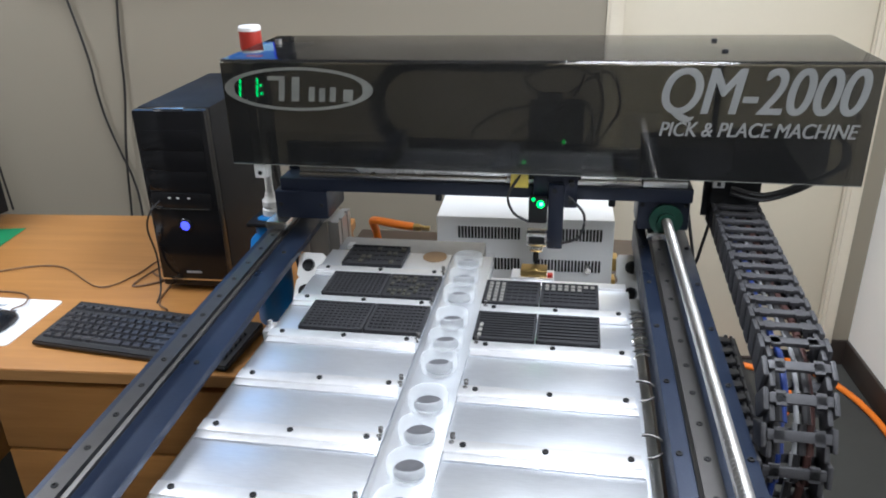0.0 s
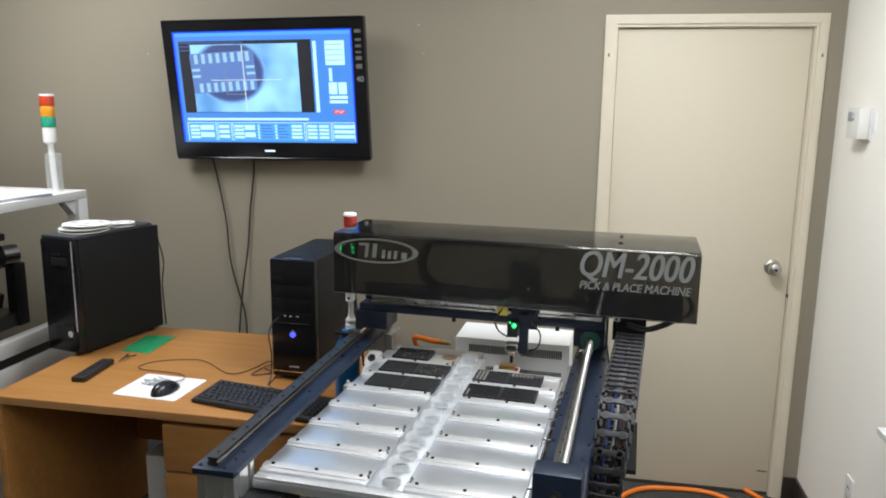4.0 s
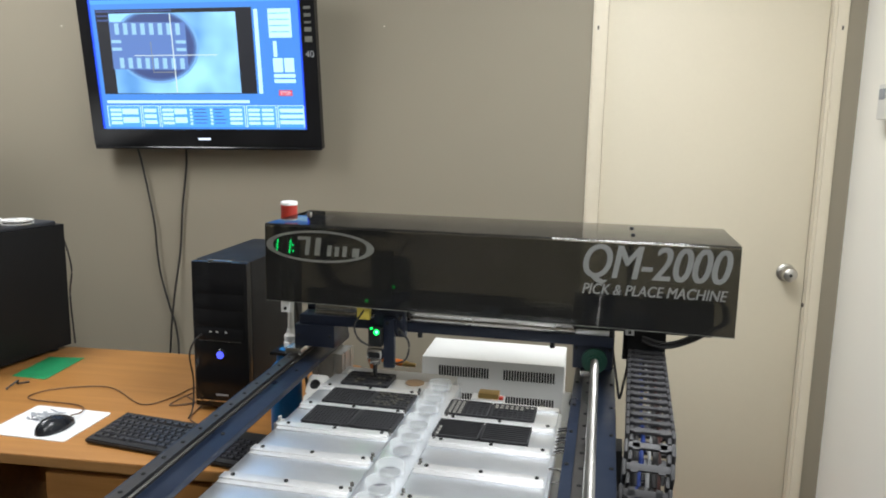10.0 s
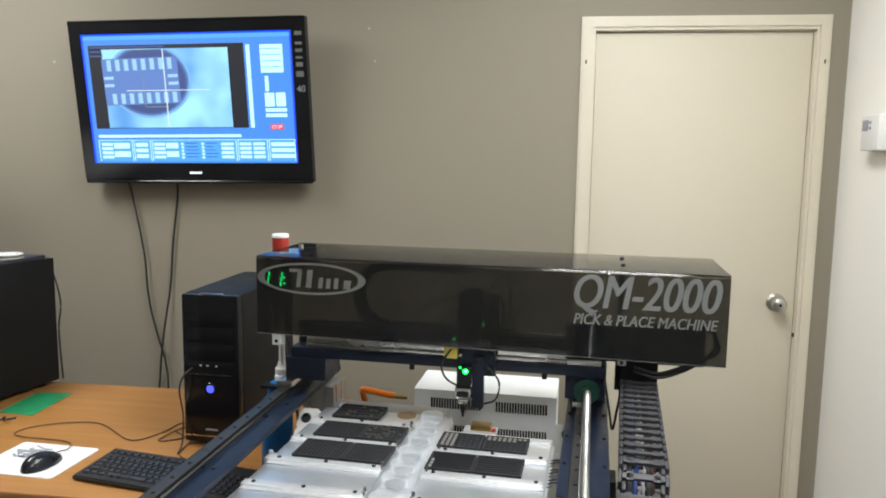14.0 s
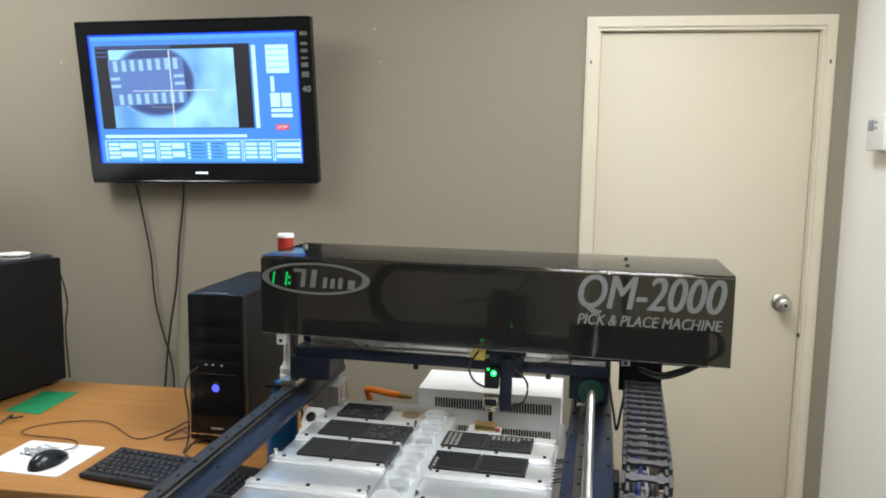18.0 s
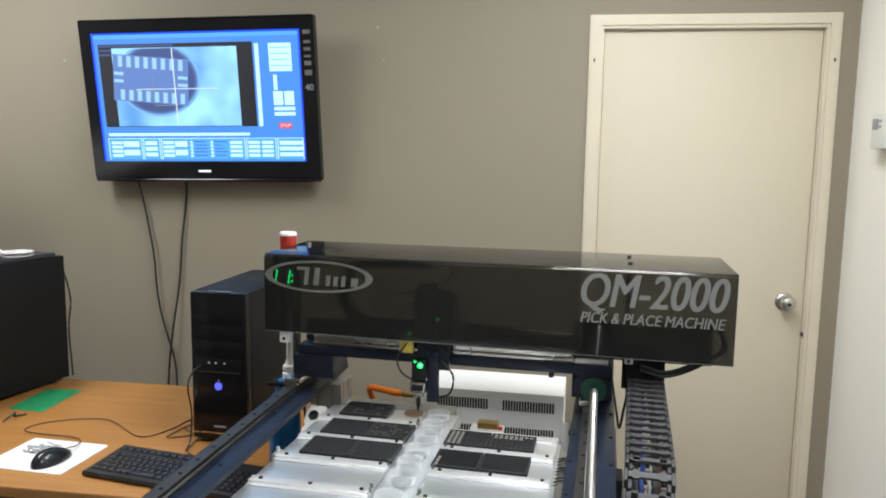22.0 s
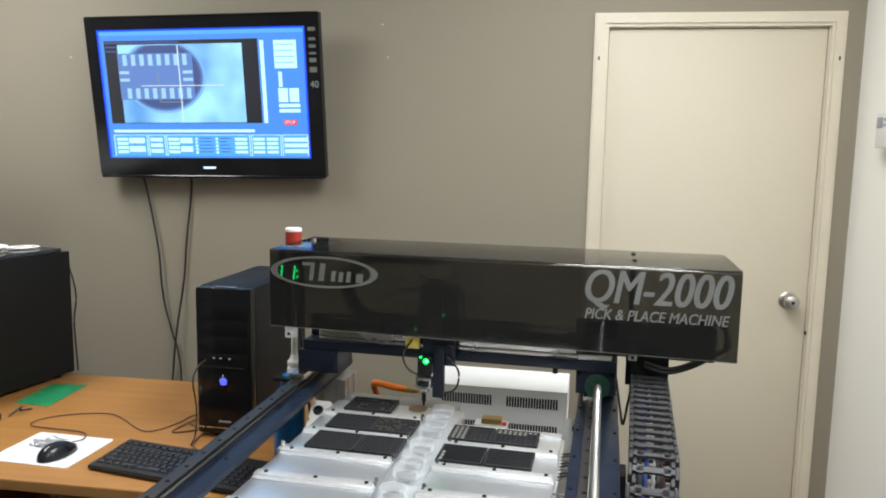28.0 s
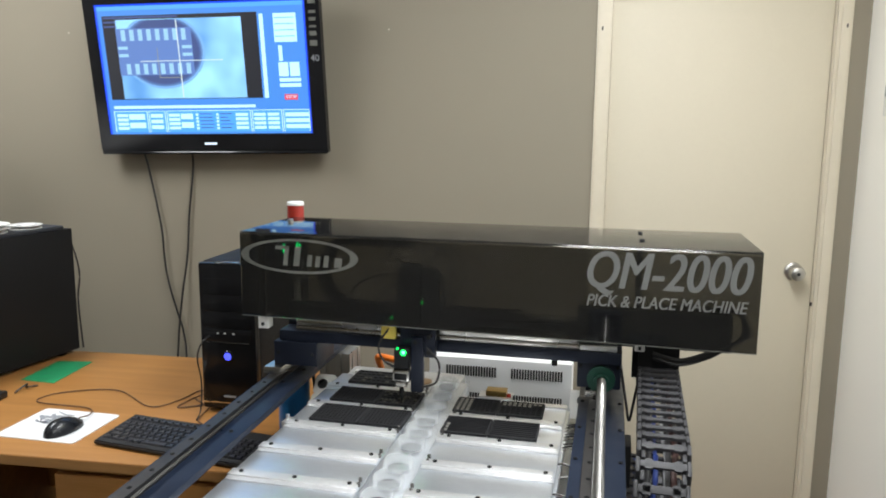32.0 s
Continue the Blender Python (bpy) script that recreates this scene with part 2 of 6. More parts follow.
M["blue_wire"] = paint("blue_wire", (0.012, 0.03, 0.15), 0.4)
M["white_wire"] = paint("white_wire", (0.22, 0.22, 0.22), 0.4)
M["red_wire"] = paint("red_wire", (0.05, 0.022, 0.018), 0.4)
M["green_ring"] = paint("green_seal", (0.009, 0.055, 0.034), 0.4, vary=0.2)
M["blue_bottle"] = paint("blue_polythene", (0.01, 0.17, 0.48), 0.35, vary=0.1)
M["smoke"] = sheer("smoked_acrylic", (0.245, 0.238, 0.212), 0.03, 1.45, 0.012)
# the cover's top face looks brighter than its front; that is put into this tint
M["smoke_top"] = sheer("smoked_acrylic_top", (0.42, 0.41, 0.375), 0.03, 1.45, 0.006)
M["clear"] = sheer("clear_acrylic", (0.97, 0.98, 0.98), 0.12, 1.3)
M["frost"] = paint("frosted_acrylic", (0.72, 0.74, 0.74), 0.35, vary=0.06, scale=20)
n_, l_, b_ = nodes_of(M["frost"])
b_.inputs["Alpha"].default_value = 0.04
M["ring"] = paint("clear_cup_plastic", (0.80, 0.83, 0.84), 0.16, vary=0.05, scale=30)
n_, l_, b_ = nodes_of(M["ring"])
b_.inputs["Alpha"].default_value = 0.22
M["lens"] = paint("dark_lens", (0.085, 0.085, 0.09), 0.16, vary=0.3, scale=40)
M["led_green"] = glow("green_led", (0.0, 1.0, 0.12), 2.6)
M["led_streak"] = glow("green_readout", (0.0, 1.0, 0.22), 15.0)
M["led_core"] = glow("green_led_core", (0.15, 1.0, 0.35), 5.0)
M["led_blue"] = glow("blue_led", (0.07, 0.09, 1.0), 2.0)
M["led_white"] = glow("white_badge_light", (0.75, 0.85, 1.0), 1.6)
M["diffuser"] = glow("lit_diffuser", (1.0, 1.0, 0.95), 3.0)
M["lens_red"] = paint("red_lens", (0.50, 0.05, 0.015), 0.25, vary=0.1)
M["lens_amber"] = paint("amber_lens", (0.72, 0.30, 0.02), 0.25, vary=0.1)
M["lens_green"] = paint("green_lens", (0.02, 0.30, 0.17), 0.25, vary=0.1)
for key, col, power in (("s_blue", (0.055, 0.25, 0.74), 1.15), ("s_title", (0.075, 0.36, 0.95), 1.2), ("s_white", (0.52, 0.84, 1.0), 1.25),
                        ("s_black", (0.004, 0.006, 0.02), 0.5), ("s_red", (0.85, 0.06, 0.10), 1.0), ("s_line", (0.75, 0.9, 0.9), 1.0),
                        ("s_dark", (0.045, 0.08, 0.25), 1.0), ("s_rim", (0.06, 0.12, 0.33), 1.0), ("s_mid", (0.10, 0.23, 0.52), 1.0), ("s_halo", (0.19, 0.44, 0.80), 1.1), ("s_edge", (0.005, 0.07, 0.95), 1.1), ("s_chip", (0.115, 0.23, 0.58), 1.0), ("s_pad", (0.36, 0.66, 0.88), 1.0), ("s_olive", (0.35, 0.38, 0.35), 0.8)):
    M[key] = glow("screen_" + key[2:], col, power * 1.15)


def camera_view():
    """The live picture on the screen: pale blue, brighter towards one side, soft blotches."""
    m = bpy.data.materials.new("screen_live_picture")
    n, l, b = nodes_of(m)
    b.inputs["Base Color"].default_value = (0.02, 0.02, 0.02, 1)
    tc, ns = n.new("ShaderNodeTexCoord"), n.new("ShaderNodeTexNoise")
    ns.inputs["Scale"].default_value, ns.inputs["Detail"].default_value = 5.5, 1.5
    l.new(tc.outputs["Object"], ns.inputs["Vector"])
    r = n.new("ShaderNodeValToRGB")
    r.color_ramp.elements[0].position, r.color_ramp.elements[0].color = 0.36, (0.085, 0.28, 0.62, 1)
    r.color_ramp.elements[1].position, r.color_ramp.elements[1].color = 0.64, (0.34, 0.72, 1.0, 1)
    l.new(ns.outputs["Fac"], r.inputs[0])
    l.new(r.outputs[0], b.inputs["Emission Color"])
    b.inputs["Emission Strength"].default_value = 1.45
    return m


M["s_view"] = camera_view()


# ---------------------------------------------------------------- mesh helpers
def bx(bm, x0, x1, y0, y1, z0, z1, bev=0.0, m=None):
    """A box between corners, its edges rounded by bev."""
    made = bmesh.ops.create_cube(bm, size=1.0)["verts"]
    for v in made:
        v.co = Vector(((x0 + x1) / 2 + v.co.x * (x1 - x0), (y0 + y1) / 2 + v.co.y * (y1 - y0), (z0 + z1) / 2 + v.co.z * (z1 - z0)))
    if bev:
        edges = list({e for v in made for e in v.link_edges})
        out = bmesh.ops.bevel(bm, geom=edges, offset=bev, segments=2, affect="EDGES", profile=0.6)
        made = [v for v in {w for f in out["faces"] for w in f.verts}] + [v for v in made if v.is_valid]
        made = list(set(made))
    if m is not None:
        bmesh.ops.transform(bm, matrix=m, verts=list(set(made)))
    return bm


def rod(bm, a, b, r, seg=16, r2=None):
    """A cylinder or cone from a to b."""
    a, b = Vector(a), Vector(b)
    turn = (b - a).to_track_quat("Z", "Y").to_matrix().to_4x4()
    bmesh.ops.create_cone(bm, cap_ends=True, segments=seg, radius1=r, radius2=r if r2 is None else r2, depth=(b - a).length,
                          matrix=Matrix.Translation((a + b) / 2) @ turn)
    return bm


def turned(bm, prof, seg=28, m=None):
    """A turned body: prof is (radius, height) from bottom to top; radius 0 closes it."""
    rings = []
    for r, z in prof:
        ring = [bm.verts.new((r * math.cos(2 * math.pi * i / seg), r * math.sin(2 * math.pi * i / seg), z)) for i in range(seg)] if r > 1e-6 else [bm.verts.new((0, 0, z))]
        rings.append(ring)
    for a, b in zip(rings, rings[1:]):
        for i in range(seg):
            j = (i + 1) % seg
            if len(a) == 1 and len(b) > 1:
                bm.faces.new((a[0], b[j], b[i]))
            elif len(b) == 1 and len(a) > 1:
                bm.faces.new((a[i], a[j], b[0]))
            elif len(a) > 1:
                bm.faces.new((a[i], a[j], b[j], b[i]))
    if m is not None:
        bmesh.ops.transform(bm, matrix=m, verts=[v for ring in rings for v in ring])
    return bm


def smooth_path(pts, steps=8):
    """Catmull-Rom points through pts."""
    p = [Vector(q) for q in pts]
    p = [p[0] * 2 - p[1]] + p + [p[-1] * 2 - p[-2]]
    out = []
    for a, b, c, d in zip(p, p[1:], p[2:], p[3:]):
        for i in range(steps):
            t = i / steps
            out.append(0.5 * ((2 * b) + (c - a) * t + (2 * a - 5 * b + 4 * c - d) * t * t + (3 * b - a - 3 * c + d) * t ** 3))
    return out + [p[-2]]


def hose(bm, pts, r, seg=8, steps=8):
    """A round tube swept along a smooth path."""
    path, rings, up = smooth_path(pts, steps), [], Vector((0, 0, 1))
    for i, q in enumerate(path):
        d = (path[min(i + 1, len(path) - 1)] - path[max(i - 1, 0)]).normalized()
        side = d.cross(up)
        side = side.normalized() if side.length > 0.05 else d.cross(Vector((1, 0, 0))).normalized()
        top = side.cross(d)
        rings.append([bm.verts.new(q + r * (math.cos(2 * math.pi * k / seg) * side + math.sin(2 * math.pi * k / seg) * top)) for k in range(seg)])
    for a, b in zip(rings, rings[1:]):
        for k in range(seg):
            bm.faces.new((a[k], a[(k + 1) % seg], b[(k + 1) % seg], b[k]))
    bm.faces.new(rings[0][::-1])
    bm.faces.new(rings[-1])
    return bm


def slab(bm, outline, z0, z1, holes=()):
    """A flat plate of any outline."""
    lo, hi = [bm.verts.new((x, y, z0)) for x, y in outline], [bm.verts.new((x, y, z1)) for x, y in outline]
    bm.faces.new(lo[::-1])
    bm.faces.new(hi)
    for i in range(len(lo)):
        j = (i + 1) % len(lo)
        bm.faces.new((lo[i], lo[j], hi[j], hi[i]))
    return bm


def holed(bm, x0, x1, z0, z1, y0, y1, holes):
    """A plate in x-z with round holes (x, z, r) cut through from y0 to y1; one column of holes."""
    holes = sorted(holes, key=lambda q: q[1])
    cuts = [z0] + [(a[1] + b[1]) / 2 for a, b in zip(holes, holes[1:])] + [z1]
    seg = 24
    for (cx, cz, r), lo, hi in zip(holes, cuts, cuts[1:]):
        inner, outer = [], []
        for i in range(seg):
            a = 2 * math.pi * i / seg
            c, s = math.cos(a), math.sin(a)
            k = min((x1 - cx) / c if c > 1e-6 else (x0 - cx) / c if c < -1e-6 else 9, (hi - cz) / s if s > 1e-6 else (lo - cz) / s if s < -1e-6 else 9)
            inner.append((cx + r * c, cz + r * s))
            outer.append((cx + k * c, cz + k * s))
        vi = [[bm.verts.new((x, y, z)) for x, z in inner] for y in (y0, y1)]
        vo = [[bm.verts.new((x, y, z)) for x, z in outer] for y in (y0, y1)]
        for i in range(seg):
            j = (i + 1) % seg
            bm.faces.new((vo[0][i], vo[0][j], vi[0][j], vi[0][i]))
            bm.faces.new((vi[1][i], vi[1][j], vo[1][j], vo[1][i]))
            bm.faces.new((vi[0][i], vi[0][j], vi[1][j], vi[1][i]))
            bm.faces.new((vo[1][i], vo[1][j], vo[0][j], vo[0][i]))
    return bm


def finish(name, bm, material, smooth=True):
    bmesh.ops.recalc_face_normals(bm, faces=bm.faces)
    me = bpy.data.meshes.new(name)
    bm.to_mesh(me)
    bm.free()
    me.materials.append(material)
    if smooth:
        me.shade_smooth()
        me.set_sharp_from_angle(angle=radians(35))
    return me


def part(name, bm, material, parent, label="", at=None):
    """One mesh object under a thing or part."""
    ob = new(name, finish(name, bm, material))
    ob.parent = parent
    if at is not None:
        ob.matrix_basis = at
    return tagged(ob, label)


def again(name, mesh, parent, at, label=""):
    """One more object on a mesh that is already made."""
    ob = new(name, mesh)
    ob.parent = parent
    ob.matrix_basis = at
    return tagged(ob, label)


def thing(name, m, label, category, group="", kind=""):
    ob = new(name)
    ob.matrix_world = m
    ob.empty_display_size = 0.05
    return tagged(ob, label, category, group, kind)


def solid(name, bm, material, label, category, group="", kind="", at=None):
    ob = new(name, finish(name, bm, material))
    if at is not None:
        ob.matrix_world = at
    return tagged(ob, label, category, group, kind)


B = bmesh.new


def words(name, text, size, material, parent, at, depth=0.0006, shear=0.0, label="", width=None, bold=0.0):
    """Lettering as a mesh, centred; width: stretch to that many metres; bold: widen the strokes by layers set aside."""
    cu = bpy.data.curves.new(name, "FONT")
    cu.body, cu.size, cu.shear, cu.extrude, cu.align_x, cu.align_y = text, size, shear, depth, "CENTER", "CENTER"
    tmp = new(name, cu)
    bpy.context.view_layer.update()
    me = bpy.data.meshes.new_from_object(tmp.evaluated_get(bpy.context.evaluated_depsgraph_get()))
    bpy.data.objects.remove(tmp)
    bpy.data.curves.remove(cu)
    if width:
        xs = [v.co.x for v in me.vertices]
        k, mid = width / (max(xs) - min(xs)), (max(xs) + min(xs)) / 2
        for v in me.vertices:
            v.co.x = (v.co.x - mid) * k
    if bold:
        bm = B()
        for k in (-1, 0, 1):
            old = set(bm.verts)
            bm.from_mesh(me)
            for v in bm.verts:
                if v not in old:
                    v.co.x += k * bold
                    v.co.z += k * 0.00015
        bm.to_mesh(me)
        bm.free()
    me.materials.clear()
    me.materials.append(material)
    ob = new(name, me)
    ob.parent = parent
    ob.matrix_basis = at
    return tagged(ob, label)


# ---------------------------------------------------------------- the room
WEST, EAST, SOUTH, NORTH, CEILING = -4.3, 0.93, -5.6, 0.0, CEIL
DOOR_L, DOOR_R, DOOR_T = 0.045, 0.812, 2.04
WIN_N, WIN_F, WIN_LO, WIN_HI = -2.3, -1.0, 0.792, 2.0

bm = B()
bx(bm, WEST - 0.12, EAST + 0.12, SOUTH - 0.12, NORTH + 0.3, -0.08, 0.0)
solid("floor", bm, M["carpet"], "dark grey low-pile carpet floor", "floor", kind="structure")

bm = B()
bx(bm, WEST - 0.12, DOOR_L - 0.012, NORTH, NORTH + 0.12, 0, CEILING)
bx(bm, DOOR_L - 0.012, DOOR_R + 0.012, NORTH, NORTH + 0.12, DOOR_T + 0.012, CEILING)
bx(bm, DOOR_R + 0.012, EAST, NORTH, NORTH + 0.12, 0, CEILING)
solid("wall_north", bm, M["taupe"], "taupe painted wall behind the machine", "wall", kind="structure")
wall_n = bpy.data.objects["wall_north"]
for x, z, r in ((-0.814, 2.059, 0.0035), (-0.791, 1.936, 0.003), (-2.131, 1.936, 0.0035), (-0.60, 2.30, 0.004)):
    part("filler_spot", turned(B(), [(0.0, 0.0006), (r, 0.0004), (r, 0.0)], 10, pose(x, -0.0002, z, 90)), M["door"], wall_n)

bm = B()
bx(bm, EAST, EAST + 0.12, WIN_F, NORTH + 0.12, 0, CEILING)
bx(bm, EAST, EAST + 0.12, SOUTH - 0.12, WIN_N, 0, CEILING)
bx(bm, EAST, EAST + 0.12, WIN_N, WIN_F, 0, WIN_LO)
bx(bm, EAST, EAST + 0.12, WIN_N, WIN_F, WIN_HI, CEILING)
solid("wall_east", bm, M["white_wall"], "off-white painted side wall beside the door", "wall", kind="structure")
bm = B()
bx(bm, WEST - 0.12, WEST, SOUTH - 0.12, NORTH, 0, CEILING)
solid("wall_west", bm, M["taupe"], "taupe painted side wall", "wall", kind="structure")
bm = B()
bx(bm, WEST, EAST, SOUTH - 0.12, SOUTH, 0, CEILING)
solid("wall_south", bm, M["taupe"], "taupe painted wall across the room", "wall", kind="structure")
bm = B()
bx(bm, WEST - 0.12, EAST + 0.12, SOUTH - 0.12, NORTH + 0.12, CEILING, CEILING + 0.05)
solid("ceiling", bm, M["ceiling"], "white ceiling of mineral-fibre tiles", "ceiling", kind="structure")

bm = B()
bx(bm, EAST - 0.012, EAST, SOUTH, NORTH - 0.012, 0.0, 0.10, 0.003)
bx(bm, DOOR_R + 0.06, EAST, NORTH - 0.012, NORTH, 0.0, 0.10, 0.003)
bx(bm, WEST, DOOR_L - 0.06, NORTH - 0.012, NORTH, 0.0, 0.10, 0.003)
solid("baseboard", bm, M["base"], "dark brown vinyl baseboard", "baseboard", kind="structure")

for tx, ty, watts in TROFFERS:
    tr = thing("ceiling_light", pose(tx, ty, CEIL), "recessed fluorescent ceiling light, switched on", "ceiling light", "ceiling lights")
    bm = B()
    for x0, x1, y0, y1 in ((-0.6, 0.6, -0.3, -0.27), (-0.6, 0.6, 0.27, 0.3), (-0.6, -0.57, -0.27, 0.27), (0.57, 0.6, -0.27, 0.27)):
        bx(bm, y0, y1, x0, x1, -0.018, -0.001, 0.002)
    part("frame", bm, M["white_metal"], tr)
    bm = B()
    bx(bm, -0.27, 0.27, -0.57, 0.57, -0.008, -0.002)
    part("diffuser", bm, M["diffuser"], tr, "glowing acrylic diffuser")


def door():
    d = thing("door_1", pose(0, 0, 0), "closed cream flush door in a cream wooden casing", "door", kind="structure")
    bm = B()
    bx(bm, DOOR_L + 0.0018, DOOR_R - 0.0018, 0.010, 0.050, 0.012, DOOR_T - 0.0018, 0.001)
    leaf = part("leaf", bm, M["door"], d)
    for name, box in (("jamb", (DOOR_L - 0.012, DOOR_L, 0.0, 0.12, 0, DOOR_T)), ("jamb", (DOOR_R, DOOR_R + 0.012, 0.0, 0.12, 0, DOOR_T)),
                      ("head_jamb", (DOOR_L - 0.012, DOOR_R + 0.012, 0.0, 0.12, DOOR_T, DOOR_T + 0.012))):
        bm = B()
        bx(bm, *box)
        part(name, bm, M["casing"], d)
    w = 0.05
    # mitred casing: two profiled steps
    for name, sx, x_in in (("casing", -1, DOOR_L - 0.004), ("casing", 1, DOOR_R + 0.004)):
        bm = B()
        for a, b, y0 in ((0.0, w, -0.012), (0.012, w - 0.008, -0.018)):
            xa, xb = x_in + sx * a, x_in + sx * b
            top_a, top_b = DOOR_T + 0.004 + a, DOOR_T + 0.004 + b
            vs = [bm.verts.new(q) for q in ((xa, y0, 0), (xb, y0, 0), (xb, y0, top_b), (xa, y0, top_a), (xa, 0, 0), (xb, 0, 0), (xb, 0, top_b), (xa, 0, top_a))]
            for f in ((0, 1, 2, 3), (4, 5, 6, 7), (0, 1, 5, 4), (1, 2, 6, 5), (2, 3, 7, 6), (3, 0, 4, 7)):
                bm.faces.new([vs[i] for i in f])
        part(name, bm, M["casing"], d)
    bm = B()
    for a, b, y0 in ((0.0, w, -0.012), (0.012, w - 0.008, -0.018)):
        za, zb = DOOR_T + 0.004 + a, DOOR_T + 0.004 + b
        la, lb, ra, rb = DOOR_L - 0.004 - a, DOOR_L - 0.004 - b, DOOR_R + 0.004 + a, DOOR_R + 0.004 + b
        vs = [bm.verts.new(q) for q in ((la, y0, za), (ra, y0, za), (rb, y0, zb), (lb, y0, zb), (la, 0, za), (ra, 0, za), (rb, 0, zb), (lb, 0, zb))]
        for f in ((0, 1, 2, 3), (4, 5, 6, 7), (0, 1, 5, 4), (1, 2, 6, 5), (2, 3, 7, 6), (3, 0, 4, 7)):
            bm.faces.new([vs[i] for i in f])
    part("casing_head", bm, M["casing"], d)
    bm = B()
    for x0, x1 in ((DOOR_L, DOOR_L + 0.012), (DOOR_R - 0.012, DOOR_R)):
        bx(bm, x0, x1, 0.052, 0.066, 0, DOOR_T)
    bx(bm, DOOR_L, DOOR_R, 0.052, 0.066, DOOR_T - 0.012, DOOR_T)
    part("door_stop", bm, M["casing"], d)
    bm = B()
    bx(bm, DOOR_L, DOOR_R, 0.002, 0.115, 0.0005, 0.009, 0.002)
    part("threshold", bm, M["base"], d, "dark threshold strip")
    knob = part("knob", turned(B(), [(0.0, 0.066), (0.014, 0.066), (0.024, 0.060), (0.028, 0.050), (0.0265, 0.040), (0.018, 0.030), (0.0115, 0.022), (0.0115, 0.006)],
                               32, pose(0.744, 0.010, 1.05, 90)), M["satin"], d, "round satin steel knob")
    part("rose", turned(B(), [(0.0115, 0.011), (0.026, 0.010), (0.033, 0.004), (0.034, 0.0)], 32, pose(0.744, 0.010, 1.05, 90)), M["satin"], knob)
    part("keyhole", turned(B(), [(0.0, 0.0675), (0.006, 0.0675), (0.006, 0.065)], 12, pose(0.744, 0.010, 1.05, 90)), M["slot"], knob)
    for x, z in ((DOOR_L - 0.035, 1.93), (DOOR_R + 0.035, 1.93), (DOOR_R - 0.0, 0.93), (DOOR_R - 0.02, 0.11)):
        bm = B()
        if x < DOOR_R - 0.001 and x > 0.2:
            bx(bm, x - 0.03, x + 0.01, 0.0075, 0.010, z, z + 0.003)
        else:
            bx(bm, x - 0.003, x + 0.003, -0.0195 if z > 1.5 else -0.003, -0.017 if z > 1.5 else 0.008, z - 0.007, z + 0.007, 0.001)
        part("scuff", bm, M["base"], d, "dark paint chip")


door()


def thermostat():
    th = thing("thermostat", pose(EAST, -0.345, 1.668, 0, 0, -90), "white wall thermostat with a small grey display", "thermostat")
    bm = B()
    bx(bm, -0.066, 0.068, -0.008, 0.0, -0.058, 0.058, 0.003)
    part("backplate", bm, M["white_plastic"], th)
    bm = B()
    bx(bm, -0.062, 0.066, -0.046, -0.008, -0.054, 0.056, 0.006)
    body = part("body", bm, M["white_plastic"], th)
    bm = B()
    bx(bm, -0.052, -0.008, -0.0475, -0.0455, 0.008, 0.042, 0.001)
    part("display", bm, M["print"], body, "grey display")
    for i in range(2):
        bm = B()
        bx(bm, 0.002, 0.014, -0.049, -0.0455, 0.012 + i * 0.017, 0.021 + i * 0.017, 0.001)
        part("button", bm, M["print"], body)
    bm = B()
    bx(bm, 0.070, 0.108, -0.003, 0.0, -0.03, 0.04, 0.001)
    part("label_plate", bm, M["paper"], th)


thermostat()


def wall_socket():
    s = thing("wall_outlet", pose(EAST, -0.62, 0.36, 0, 0, -90), "white wall outlet plate with a plugged adapter", "outlet")
    bm = B()
    bx(bm, -0.035, 0.035, -0.006, 0, -0.058, 0.058, 0.003)
    part("plate", bm, M["white_plastic"], s)
    for dz in (-0.02, 0.02):
        bm = B()
        for dx in (-0.008, 0.008):
            bx(bm, dx - 0.0015, dx + 0.0015, -0.0068, -0.005, dz - 0.006, dz + 0.006)
        part("slots", bm, M["slot"], s)


wall_socket()


def window():
    w = thing("window_1", pose(EAST, 0, 0), "window in the side wall with a grey metal frame and a white sill", "window", kind="structure")
    for y0, y1, z0, z1 in ((WIN_F - 0.05, WIN_F, WIN_LO, WIN_HI), (WIN_N, WIN_N + 0.05, WIN_LO, WIN_HI), (WIN_N + 0.05, WIN_F - 0.05, WIN_HI - 0.05, WIN_HI), (WIN_N + 0.05, WIN_F - 0.05, WIN_LO, WIN_LO + 0.05)):
        bm = B()
        bx(bm, 0.02, 0.075, y0, y1, z0, z1, 0.003)
        part("window_frame", bm, M["extr"], w)
    bm = B()
    bx(bm, -0.10, 0.02, WIN_N - 0.10, WIN_F - 0.045, WIN_LO - 0.022, WIN_LO - 0.001, 0.004)
    part("window_sill", bm, M["white_metal"], w)
    bm = B()
    bx(bm, -0.085, 0.0, WIN_N - 0.09, WIN_F - 0.055, WIN_LO - 0.034, WIN_LO - 0.022, 0.002)
    part("sill_moulding", bm, M["white_metal"], w)
    bm = B()
    bx(bm, 0.045, 0.051, WIN_N + 0.05, WIN_F - 0.05, WIN_LO + 0.05, WIN_HI - 0.05)
    part("pane", bm, M["clear"], w).visible_shadow = False


window()


